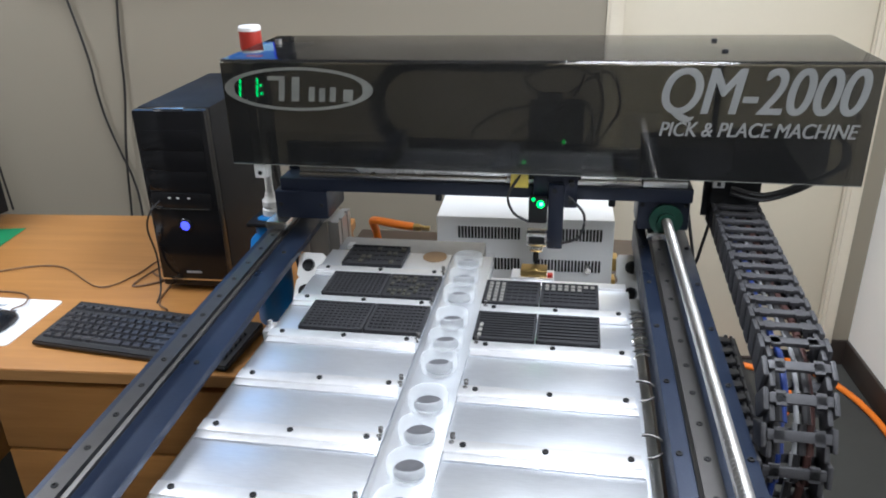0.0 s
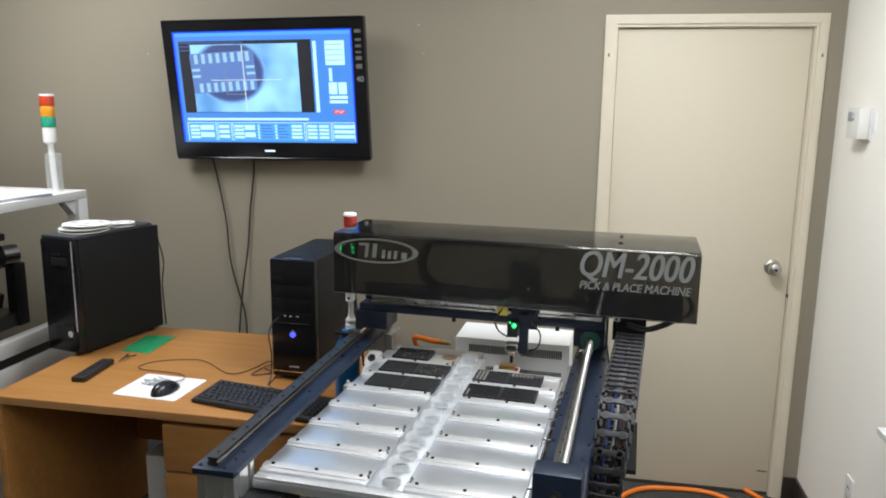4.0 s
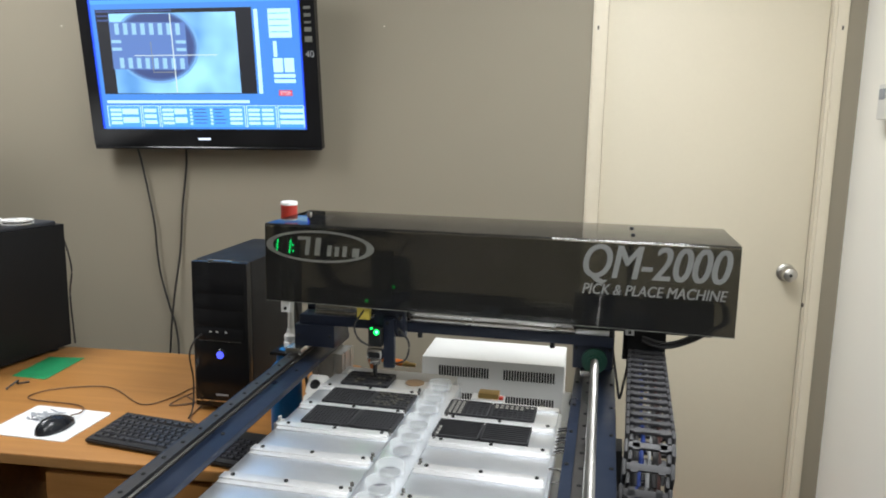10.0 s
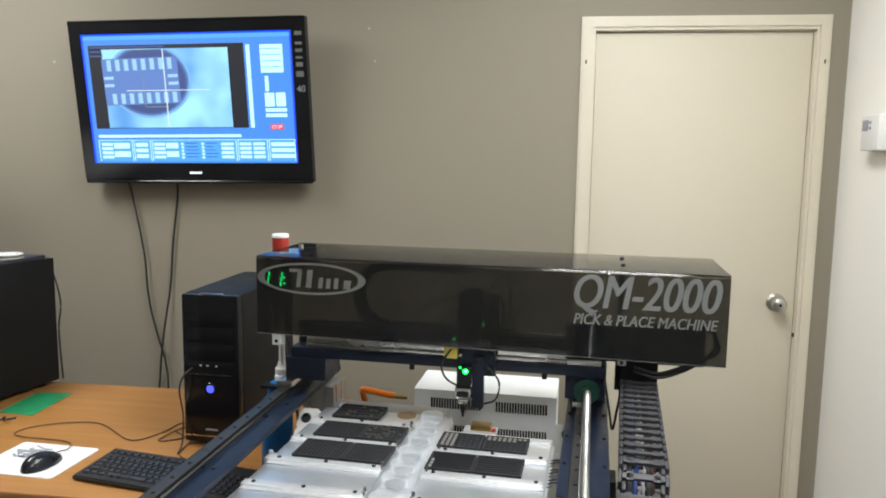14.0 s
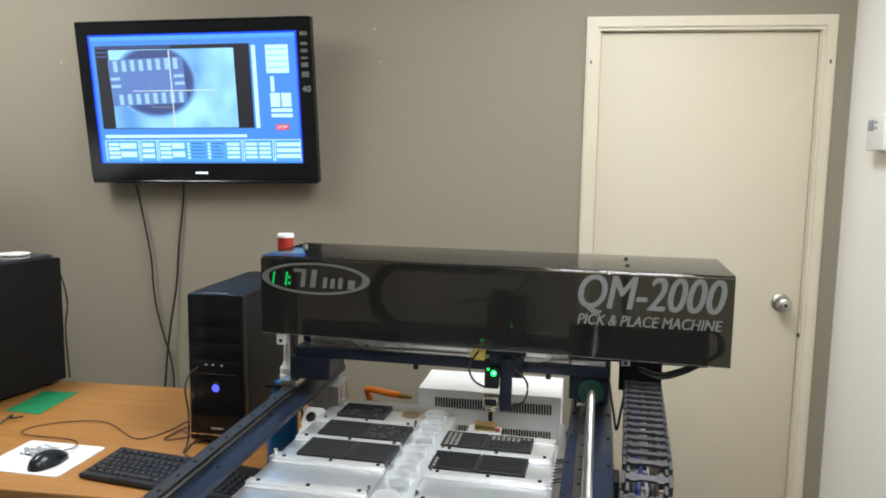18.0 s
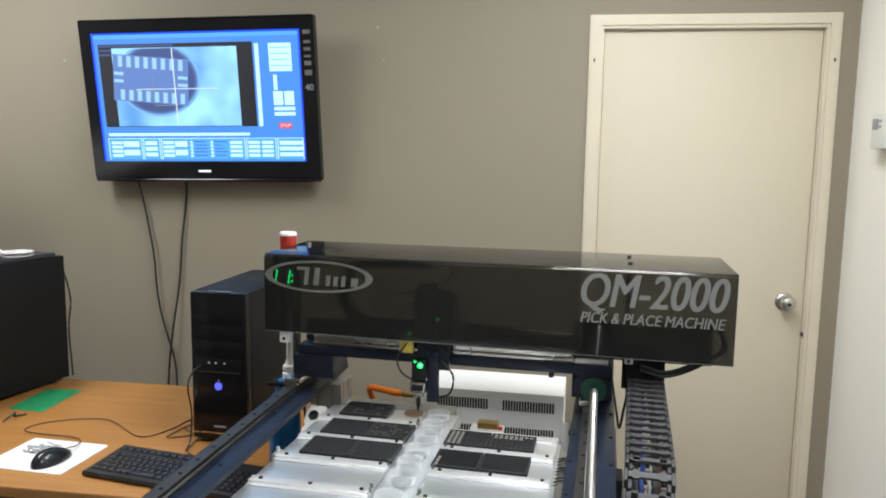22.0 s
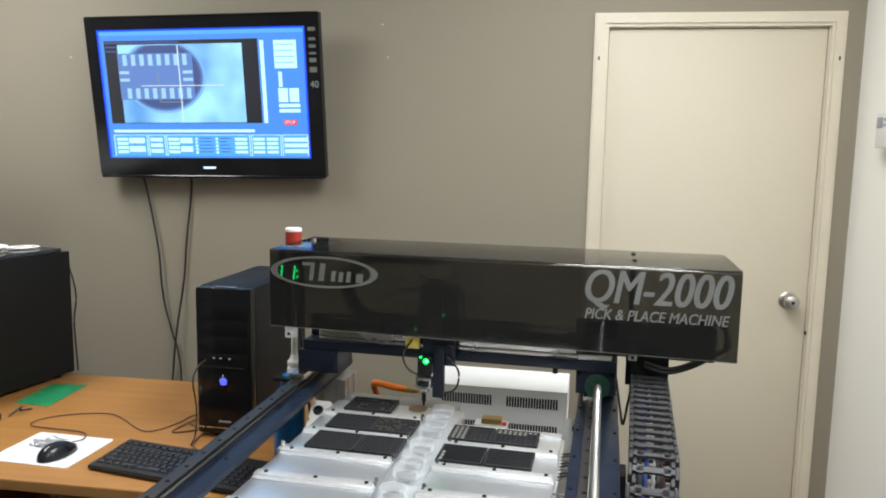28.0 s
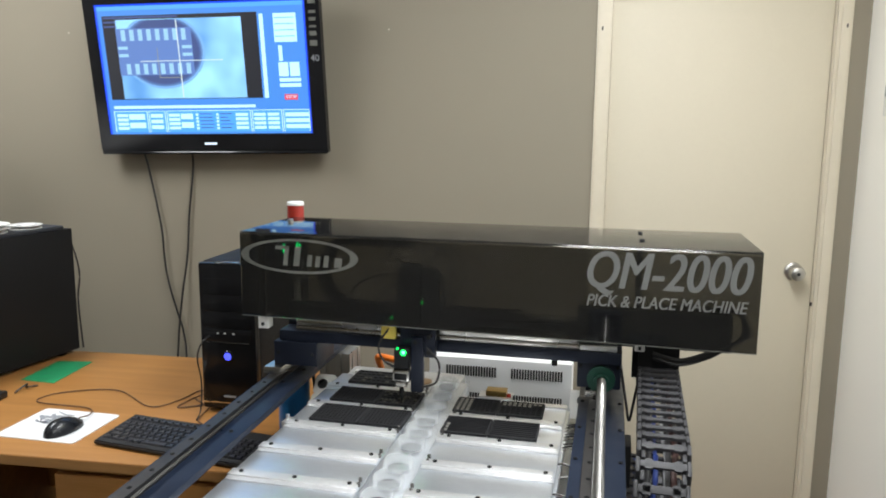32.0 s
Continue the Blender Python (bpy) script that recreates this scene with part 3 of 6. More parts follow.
# ---------------------------------------------------------------- television
def television():
    tv = thing("television", pose(-1.490, -0.080, 1.772, 6.2, -0.9, 0), "wall-mounted black flat television showing a blue camera-inspection program", "television")
    W, H = 0.472, 0.308
    bm = B()
    bx(bm, -W + 0.03, W - 0.03, -0.012, 0.035, -H + 0.03, H - 0.03, 0.012)
    bx(bm, -0.3, 0.3, 0.03, 0.055, -0.2, 0.18, 0.012)
    part("back_shell", bm, M["black"], tv)
    # screen opening
    sl, sr, st, sb = -0.427, 0.416, 0.260, -0.234
    bm = B()
    for x0, x1, z0, z1 in ((-W, W, st, H), (-W, W, -H + 0.012, sb), (-W, sl, sb, st), (sr, W, sb, st)):
        bx(bm, x0, x1, -0.040, -0.006, z0, z1, 0.0)
    bx(bm, -W, W, -0.036, -0.006, -H, -H + 0.012)
    bez = part("bezel", bm, M["black_gloss"], tv, "glossy black bezel")
    bm = B()
    rod(bm, (-W + 0.004, -0.039, H - 0.001), (W - 0.004, -0.039, H - 0.001), 0.004, 10)
    part("bezel_edge", bm, M["black_gloss"], bez)
    bm = B()
    rod(bm, (-W + 0.004, -0.036, -H), (W - 0.004, -0.036, -H), 0.006, 10)
    part("bezel_edge", bm, M["black_gloss"], bez)
    bm = B()
    bx(bm, -0.028, 0.022, -0.0415, -0.0400, -0.276, -0.268)
    part("badge", bm, M["led_white"], bez, "small lit badge bar")
    for i, (z, w, h) in enumerate(((0.248, 0.028, 0.014), (0.212, 0.026, 0.010), (0.186, 0.026, 0.012), (0.160, 0.026, 0.008), (0.135, 0.026, 0.016), (0.100, 0.028, 0.020))):
        bm = B()
        bx(bm, 0.443 - w / 2, 0.443 + w / 2, -0.0412, -0.0400, z - h / 2, z + h / 2)
        part("sticker", bm, M["logo"], bez, "grey spec sticker")
    words("size_mark", "40", 0.034, M["print"], bez, pose(0.445, -0.0410, 0.045, 90), 0.0004, label="grey figures of the screen size")
    bm = B()
    bx(bm, sl, sr, -0.034, -0.030, sb, st)
    screen = part("screen", bm, M["s_blue"], tv, "lit blue program window")
    wd, hg = sr - sl, st - sb

    def pane(name, u0, u1, v0, v1, mat, lift=1, parent=screen):
        bm = B()
        y = -0.034 - 0.0004 * lift
        bx(bm, sl + u0 * wd, sl + u1 * wd, y - 0.0003, y, st - v1 * hg, st - v0 * hg)
        return part(name, bm, M[mat], parent)

    pane("title_bar", 0.0, 1.0, 0.0, 0.045, "s_title")
    pane("view_border", 0.03, 0.775, 0.085, 0.725, "s_black")
    for i in range(3):
        pane("caption_bar", 0.035, (0.40, 0.10, 0.10)[i], 0.092 + i * 0.033, 0.106 + i * 0.033, "s_dark", 2)
    pane("live_picture", 0.095, 0.70, 0.115, 0.72, "s_view", 2)
    cx, cz = sl + 0.310 * wd, st - 0.358 * hg
    for k, (name, grow, mat) in enumerate((("disc_halo", 1.12, "s_halo"), ("disc_edge", 1.055, "s_mid"), ("disc_rim", 1.01, "s_rim"), ("nozzle_disc", 0.965, "s_dark"))):
        bm = B()
        vs = [(cx + 0.185 * grow * wd * math.cos(a), cz + 0.255 * grow * hg * math.sin(a)) for a in [2 * math.pi * i / 56 for i in range(56)]]
        vs = [(max(min(x, sl + 0.695 * wd), sl + 0.10 * wd), max(min(z, st - 0.12 * hg), st - 0.715 * hg)) for x, z in vs]
        slab(bm, vs, 0, 0.0001)
        bmesh.ops.transform(bm, matrix=Matrix.Translation((0, -0.0351 - 0.00013 * k, 0)) @ Matrix.Rotation(radians(90), 4, "X"), verts=bm.verts)
        part(name, bm, M[mat], screen, "dark round shape in the live picture" if k == 3 else "")
    bm = B()
    chip_y = -0.0357
    bx(bm, -0.155, 0.155, chip_y - 0.0003, chip_y, -0.088, 0.088)
    chip = part("chip_picture", bm, M["s_chip"], screen, "picture of a chip with pale pads", at=pose(sl + 0.275 * wd, 0, st - 0.36 * hg))
    bm = B()
    for i in range(8):
        x = -0.125 + i * 0.0355
        bx(bm, x - 0.009, x + 0.009, chip_y - 0.0009, chip_y - 0.0006, 0.042, 0.084)
        bx(bm, x - 0.009 + 0.008, x + 0.009 + 0.008, chip_y - 0.0009, chip_y - 0.0006, -0.084, -0.044)
    for i in (-1, 1):
        for z in (-0.012, 0.016):
            bx(bm, i * 0.132 - 0.02, i * 0.132 + 0.02, chip_y - 0.0009, chip_y - 0.0006, z - 0.006, z + 0.006)
    pads = part("pad_pattern", bm, M["s_pad"], screen, at=pose(sl + 0.275 * wd, 0, st - 0.36 * hg))
    pane("crosshair", 0.389, 0.394, 0.12, 0.715, "s_line", 8)
    pane("crosshair", 0.20, 0.60, 0.428, 0.434, "s_line", 8)
    pane("marker_line", 0.285, 0.288, 0.33, 0.56, "s_olive", 8)
    pane("marker_line", 0.285, 0.40, 0.555, 0.561, "s_olive", 8)
    pane("scroll_bar", 0.785, 0.803, 0.10, 0.725, "s_white", 2)
    pane("list_box", 0.85, 0.955, 0.10, 0.31, "s_white", 2)
    for i in range(4):
        pane("list_line", 0.855, 0.945, 0.13 + i * 0.045, 0.136 + i * 0.045, "s_title", 3)
    pane("slider", 0.865, 0.882, 0.335, 0.45, "s_white", 2)
    pane("value_box", 0.86, 0.905, 0.46, 0.565, "s_white", 2)
    pane("value_box", 0.912, 0.957, 0.46, 0.565, "s_white", 2)
    pane("value_bar", 0.86, 0.96, 0.578, 0.605, "s_white", 2)
    pane("value_bar", 0.86, 0.96, 0.618, 0.645, "s_white", 2)
    stop = pane("stop_button", 0.878, 0.94, 0.70, 0.742, "s_red", 2)
    words("stop_word", "STOP", 0.017, M["s_white"], stop, pose(sl + 0.909 * wd, -0.0354, st - 0.722 * hg, 90), 0.0001)
    pane("progress_bar", 0.035, 0.735, 0.775, 0.797, "s_white", 2)
    for u0, u1, v0, v1 in ((0.0, 1.0, 0.0, 0.014), (0.0, 0.010, 0.014, 1.0), (0.990, 1.0, 0.014, 1.0)):
        pane("screen_edge", u0, u1, v0, v1, "s_edge", 3)
    groups = ((0.03, 0.20), (0.205, 0.29), (0.295, 0.71), (0.715, 0.86), (0.865, 0.99))
    for a, b in groups:
        pane("group_box", a, b, 0.815, 0.985, "s_title", 2)
        pane("group_edge", a, b, 0.815, 0.820, "s_white", 3)
        pane("group_edge", a, a + 0.004, 0.820, 0.985, "s_white", 3)
        pane("group_edge", b - 0.004, b, 0.820, 0.985, "s_white", 3)
    rnd = random.Random(5)
    for a, b, rows in ((0.045, 0.10, 4), (0.105, 0.185, 2), (0.215, 0.275, 3), (0.305, 0.36, 4), (0.365, 0.425, 2), (0.44, 0.452, 5), (0.54, 0.552, 5),
                       (0.46, 0.53, 5), (0.56, 0.62, 5), (0.635, 0.695, 4), (0.725, 0.78, 4), (0.79, 0.845, 4), (0.875, 0.985, 3)):
        for i in range(rows):
            v0 = 0.84 + i * 0.135 / rows
            light = not (0.455 < a < 0.47 or 0.555 < a < 0.57)
            pane("field", a, b if rows < 5 or light else a + (b - a) * rnd.uniform(0.6, 1), v0, v0 + (0.088 if light else 0.035) / rows, "s_white" if light else "s_dark", 3)
    mt = B()
    bx(mt, -0.2, 0.2, 0.052, 0.075, -0.12, 0.12, 0.004)
    bx(mt, -0.03, 0.03, 0.07, 0.10, -0.1, 0.1, 0.004)
    part("wall_bracket", mt, M["black_metal"], tv, "black steel wall bracket")
    tagged(pads, kind="stuff")
    return tv, chip, pads


CHIP, PADS = television()[1:]

bm = B()
hose(bm, [(-1.822, -0.035, 1.50), (-1.80, -0.02, 1.40), (-1.757, -0.02, 1.16), (-1.748, -0.02, 1.02), (-1.735, -0.02, 0.92), (-1.705, -0.02, 0.80), (-1.679, -0.02, 0.705), (-1.668, -0.025, 0.576), (-1.68, -0.04, 0.2), (-1.70, -0.06, 0.004)], 0.0042)
solid("power_cable", bm, M["cable"], "black cable hanging from the television down the wall", "cable")
bm = B()
hose(bm, [(-1.602, -0.035, 1.50), (-1.608, -0.012, 1.40), (-1.633, -0.012, 1.207), (-1.650, -0.012, 1.03), (-1.672, -0.030, 0.86), (-1.69, -0.032, 0.73), (-1.715, -0.012, 0.586), (-1.74, -0.03, 0.3), (-1.75, -0.05, 0.004)], 0.0042)
solid("video_cable", bm, M["cable"], "black cable hanging from the television down the wall", "cable")


# ---------------------------------------------------------------- desk and what stands on it
DESK = 0.765


def desk():
    d = thing("desk", pose(-1.3425, -0.94, 0), "oak-laminate office desk with a drawer pedestal", "desk")
    L, Dp = 0.5975, 0.41
    bm = B()
    bx(bm, -L, L, -Dp, Dp, DESK - 0.028, DESK, 0.003)
    part("top", bm, M["wood"], d)
    bm = B()
    bx(bm, -L, L, -Dp - 0.0012, -Dp - 0.0002, DESK - 0.026, DESK - 0.003)
    part("edge_band", bm, M["wood_edge"], d)
    bm = B()
    bx(bm, -L + 0.004, -L + 0.03, -Dp + 0.01, Dp - 0.01, 0.0, DESK - 0.028, 0.002)
    part("side_panel", bm, M["wood"], d)
    bm = B()
    bx(bm, -L + 0.03, 0.003, Dp - 0.08, Dp - 0.062, 0.28, DESK - 0.028, 0.001)
    part("modesty_panel", bm, M["wood"], d)
    bm = B()
    bx(bm, 0.003, L - 0.004, -Dp + 0.035, Dp - 0.02, 0.0, DESK - 0.0285, 0.002)
    ped = part("pedestal", bm, M["wood"], d)
    for i, (z0, z1) in enumerate(((0.56, 0.715), (0.40, 0.552), (0.04, 0.392))):
        bm = B()
        bx(bm, 0.008, L - 0.008, -Dp + 0.015, -Dp + 0.034, z0, z1, 0.002)
        part("drawer_front", bm, M["wood"], ped)
    bm = B()
    bx(bm, -0.08, -0.03, -0.1, 0.25, DESK - 0.10, DESK - 0.03, 0.004)
    part("cable_tray", bm, M["black_metal"], d, "black cable tray under the top")


desk()


def waste_bin():
    bm = B()
    bx(bm, -0.13, 0.13, -0.16, 0.16, 0.0, 0.40, 0.01)
    ob = solid("storage_box", bm, M["box_grey"], "grey box standing on the floor under the desk", "box", at=pose(-1.52, -0.80, 0))


waste_bin()


def computer(name, m, W, Dp, H, label, usb_led):
    c = thing(name, m, label, "computer")
    bm = B()
    bx(bm, -W / 2, W / 2, -Dp / 2 + 0.03, Dp / 2, 0.012, H, 0.004)
    part("case", bm, M["black_metal"], c)
    for x in (-W / 2 + 0.03, W / 2 - 0.03):
        for y in (-Dp / 2 + 0.06, Dp / 2 - 0.05):
            bm = B()
            rod(bm, (x, y, 0), (x, y, 0.012), 0.014, 14)
            part("foot", bm, M["black"], c)
    bm = B()
    bx(bm, -W / 2, W / 2, -Dp / 2, -Dp / 2 + 0.03, 0.012, H, 0.008)
    front = part("front_panel", bm, M["black_gloss"], c, "glossy black front panel")
    f = -Dp / 2
    if usb_led:
        for i in range(3):
            bm = B()
            bx(bm, -W / 2 + 0.012, W / 2 - 0.012, f - 0.0012, f + 0.004, H - 0.0885 - i * 0.046, H - 0.044 - i * 0.046, 0.001)
            part("drive_cover", bm, M["black_gloss"], front)
        bm = B()
        bx(bm, -W / 2 + 0.012, W / 2 - 0.012, f - 0.002, f + 0.004, H - 0.222, H - 0.186, 0.002)
        strip = part("port_strip", bm, M["black_gloss"], front)
        for x in (-0.028, -0.008, 0.018):
            bm = B()
            bx(bm, x - 0.003, x + 0.003, f - 0.003, f - 0.0015, H - 0.199, H - 0.1955)
            part("port", bm, M["white_plastic"], strip)
        bm = B()
        bx(bm, -W / 2 + 0.02, W / 2 - 0.02, f - 0.0035, f - 0.001, H - 0.224, H - 0.2215)
        part("chrome_line", bm, M["chrome"], front)
        part("power_button", turned(B(), [(0.0, 0.006), (0.014, 0.006), (0.017, 0.003), (0.017, 0)], 24, pose(0, f, H - 0.262, 90)), M["black_gloss"], front)
        part("power_light", turned(B(), [(0.0, 0.0075), (0.009, 0.0072), (0.011, 0.006)], 20, pose(0, f, H - 0.262, 90)), M["led_blue"], front, "blue power light")
        bm = B()
        bx(bm, -0.018, 0.018, f - 0.0015, f + 0.001, 0.048, 0.053)
        part("badge", bm, M["print"], front)
        bm = B()
        bx(bm, -W / 2 + 0.004, W / 2 - 0.004, f - 0.002, f + 0.001, 0.030, 0.034)
        part("base_line", bm, M["chrome"], front)
        bm = B()
        bx(bm, -0.034, 0.034, f + 0.006, f + 0.022, H - 0.0005, H + 0.002, 0.0008)
        part("top_switch", bm, M["chrome"], front, "bright metal strip on the top edge")
        bm = B()
        hose(bm, [(-0.052, f - 0.004, H - 0.205), (-0.058, f - 0.035, H - 0.215), (-0.078, f - 0.03, H - 0.26), (-0.080, f - 0.01, H - 0.34), (-0.074, f - 0.03, 0.02), (-0.066, f - 0.07, -0.001 + 0.004)], 0.0022)
        part("usb_lead", bm, M["cable"], c)
    else:
        bm = B()
        bx(bm, -W / 2 + 0.003, W / 2 - 0.003, f + 0.004, Dp / 2 - 0.030, H - 0.001, H + 0.014, 0.006)
        part("top_panel", bm, M["rubber"], c, "dark grained top panel with rounded edges")
        bm = B()
        hose(bm, [(W / 2 - 0.02, Dp / 2 + 0.003, H - 0.03), (W / 2 - 0.004, Dp / 2 + 0.012, H - 0.10), (W / 2 + 0.004, Dp / 2 + 0.016, H - 0.17), (W / 2 - 0.004, Dp / 2 + 0.010, H - 0.26), (W / 2 + 0.003, Dp / 2 + 0.012, 0.012)], 0.003, 8)
        part("rear_lead", bm, M["cable"], c)
        bm = B()
        rod(bm, (W / 2 - 0.006, f - 0.001, 0.10), (W / 2 - 0.006, f - 0.001, H - 0.004), 0.0022, 8)
        part("edge_cord", bm, M["print"], front)
        for x in (-0.02, -0.004, 0.012):
            bm = B()
            rod(bm, (x, f - 0.003, H - 0.056), (x, f + 0.001, H - 0.056), 0.005, 12)
            part("jack", bm, M["chrome"], front)
        bm = B()
        bx(bm, -0.03, 0.05, f - 0.003, f + 0.002, H - 0.10, H - 0.068, 0.002)
        part("port_bay", bm, M["black"], front)
        bm = B()
        bx(bm, -0.03, 0.06, f - 0.003, f + 0.002, 0.06, 0.115, 0.002)
        part("card_bay", bm, M["black"], front)
        bm = B()
        rod(bm, (0.048, f - 0.008, 0.088), (0.048, f + 0.001, 0.088), 0.013, 20)
        part("knob", bm, M["chrome"], front, "bright round knob")
    return c


computer("computer_tower", pose(-1.015, -0.800, DESK, 0, 0, -2), 0.165, 0.41, 0.430, "black glossy computer tower with a blue power light", True)
computer("computer_tower", pose(-1.928, -0.728, DESK, 0, 0, -12), 0.165, 0.43, 0.444, "black matte computer tower with white reels lying on it", False)


def reel(x, y, z, r, rz):
    c = thing("component_reel", pose(x, y, z, 0, 0, rz), "white plastic component reel lying flat", "reel", "component reels")
    for k, zz in enumerate((0.0, 0.011)):
        bm = B()
        turned(bm, [(r * 0.18, zz), (r * 0.18, zz + 0.0022), (r, zz + 0.0022), (r, zz), (r * 0.18, zz)], 40)
        part("flange", bm, M["white_plastic"], c)
    part("hub", turned(B(), [(r * 0.17, 0.002), (r * 0.36, 0.002), (r * 0.36, 0.011), (r * 0.17, 0.011), (r * 0.17, 0.002)], 32), M["paper"], c)
    for i in range(3):
        a = 2 * math.pi * i / 3
        bm = B()
        bx(bm, -r * 0.2, r * 0.2, -r * 0.07, r * 0.07, 0.0132, 0.0138, 0, pose(r * 0.62 * math.cos(a), r * 0.62 * math.sin(a), 0, 0, 0, math.degrees(a) + 90))
        part("window", bm, M["print"], c)


reel(-1.945, -0.81, DESK + 0.4585, 0.09, 10)
reel(-1.935, -0.805, DESK + 0.473, 0.088, 55)
reel(-1.88, -0.665, DESK + 0.4585, 0.05, 30)


def keyboard():
    k = thing("keyboard", pose(-1.036, -1.228, DESK, 0, 0, -9.6), "black full-size computer keyboard on the desk", "keyboard")
    bm = B()
    vs = [(-0.225, -0.078, 0.003), (0.225, -0.078, 0.003), (0.225, 0.078, 0.003), (-0.225, 0.078, 0.003), (-0.225, -0.078, 0.014), (0.225, -0.078, 0.014), (0.225, 0.078, 0.027), (-0.225, 0.078, 0.027)]
    q = [bm.verts.new(v) for v in vs]
    for f in ((0, 3, 2, 1), (4, 5, 6, 7), (0, 1, 5, 4), (1, 2, 6, 5), (2, 3, 7, 6), (3, 0, 4, 7)):
        bm.faces.new([q[i] for i in f])
    bmesh.ops.bevel(bm, geom=list(bm.edges), offset=0.003, segments=2, affect="EDGES")
    body = part("body", bm, M["black"], k)
    for x in (-0.19, 0.19):
        for y in (-0.06, 0.06):
            bm = B()
            bx(bm, x - 0.015, x + 0.015, y - 0.005, y + 0.005, 0, 0.004)
            part("foot", bm, M["black"], k)
    meshes = {}

    def key(x, y, w):
        if w not in meshes:
            bm = B()
            hw = w / 2 - 0.0012
            lo = [bm.verts.new((sx * hw, sy * 0.0083, 0)) for sx, sy in ((-1, -1), (1, -1), (1, 1), (-1, 1))]
            hi = [bm.verts.new((sx * (hw - 0.002), sy * 0.0063 + 0.0006, 0.006)) for sx, sy in ((-1, -1), (1, -1), (1, 1), (-1, 1))]
            bm.faces.new(hi)
            for i in range(4):
                bm.faces.new((lo[i], lo[(i + 1) % 4], hi[(i + 1) % 4], hi[i]))
            meshes[w] = finish("key", bm, M["key"], False)
        z = 0.014 + (y + 0.078) / 0.156 * 0.013
        again("key", meshes[w], body, pose(x, y, z - 0.001, 4.7))

    p = 0.0188
    for row, y in enumerate((-0.052, -0.033, -0.014, 0.005, 0.024, 0.052)):
        if row == 0:
            x = -0.212
            for w in (1.25, 1.25, 1.25, 6.25, 1.25, 1.25, 1.25, 1.25):
                key(x + w * p / 2, y, w * p)
                x += w * p
        elif row == 5:
            for i in range(13):
                key(-0.212 + p / 2 + i * p * 1.18, y, p)
        else:
            first = {1: 2.25, 2: 1.75, 3: 1.5, 4: 1.0}[row]
            n_keys = {1: 10, 2: 11, 3: 12, 4: 12}[row]
            x = -0.212
            key(x + first * p / 2, y, first * p)
            x += first * p
            for i in range(n_keys):
                key(x + p / 2, y, p)
                x += p
            w = -0.212 + 15 * p - x
            key(x + w / 2, y, w)
        for i in range(3):
            if row != 2 and not (row == 1 and i != 1):
                key(0.083 + i * p, y, p)
        if row < 5:
            for i in range(4):
                key(0.147 + i * p, y, p)


keyboard()

bm = B()
pts = []
for sx, sy, a0 in ((1, 1, 0), (-1, 1, 90), (-1, -1, 180), (1, -1, 270)):
    for i in range(4):
        a = radians(a0 + i * 30)
        pts.append((sx * 0.107 + 0.01 * math.cos(a), sy * 0.089 + 0.01 * math.sin(a)))
pad = thing("mouse_pad", pose(-1.438, -1.165, DESK, 0, 0, -3.0), "white mouse pad with a faint grey print", "mouse pad")
part("sheet", slab(bm, pts, 0, 0.0022), M["paper"], pad)
rnd = random.Random(12)
for k in range(26):
    x, y = rnd.gauss(-0.035, 0.03), rnd.gauss(0.025, 0.028)
    l, w, r = rnd.uniform(0.02, 0.06), rnd.uniform(0.004, 0.014), rnd.uniform(-60, 60)
    bm = B()
    turned(bm, [(0.0, 0.0007), (1.0, 0.0007), (1.0, 0.0)], 14, Matrix.Diagonal((l / 2, w / 2, 1, 1)))
    part("print", bm, M["dark_print" if k % 3 == 0 else "print"], pad, at=pose(max(min(x, 0.05), -0.08), max(min(y, 0.07), -0.06), 0.0022 + 0.00002 * k, 0, 0, r))


def mouse():
    m = thing("computer_mouse", pose(-1.398, -1.20, DESK + 0.0022, 0, 0, -15), "black computer mouse on the white pad", "mouse")
    bm = B()
    bmesh.ops.create_uvsphere(bm, u_segments=24, v_segments=14, radius=1.0)
    for v in bm.verts:
        x, y, z = v.co
        v.co = (x * 0.031 * (1 - 0.12 * y), y * 0.058, max(z, -0.05) * (0.036 if z > 0 else 0.02) * (1 - 0.22 * y) + 0.001)
    part("shell", bm, M["mouse_shell"], m)
    bm = B()
    rod(bm, (-0.003, 0.026, 0.0232), (0.003, 0.026, 0.0232), 0.006, 14)
    part("wheel", bm, M["key"], m)
    bm = B()
    rod(bm, (0, 0.010, 0.0342), (0, 0.020, 0.0311), 0.0007, 6)
    part("button_gap", bm, M["slot"], m)


mouse()
bm = B()
hose(bm, [(-1.394, -1.142, DESK + 0.016), (-1.390, -1.100, DESK + 0.01), (-1.440, -1.040, DESK + 0.003), (-1.610, -1.020, DESK + 0.003), (-1.590, -0.940, DESK + 0.003),
          (-1.440, -0.890, DESK + 0.003), (-1.270, -1.000, DESK + 0.003), (-1.210, -0.930, DESK + 0.003), (-1.190, -0.850, DESK + 0.003), (-1.130, -0.860, DESK + 0.003), (-1.110, -0.800, DESK + 0.003)], 0.0019)
solid("mouse_cable", bm, M["brown_cable"], "thin brown cable winding across the desk", "cable")
bm = B()
hose(bm, [(-1.170, -0.920, DESK + 0.003), (-1.130, -0.960, DESK + 0.003), (-1.190, -0.990, DESK + 0.003), (-1.160, -0.890, DESK + 0.0065), (-1.110, -0.910, DESK + 0.003), (-1.090, -1.060, DESK + 0.003), (-1.050, -1.110, DESK + 0.006)], 0.0024)
solid("keyboard_cable", bm, M["brown_cable"], "thin cable coiled beside the computer tower", "cable")


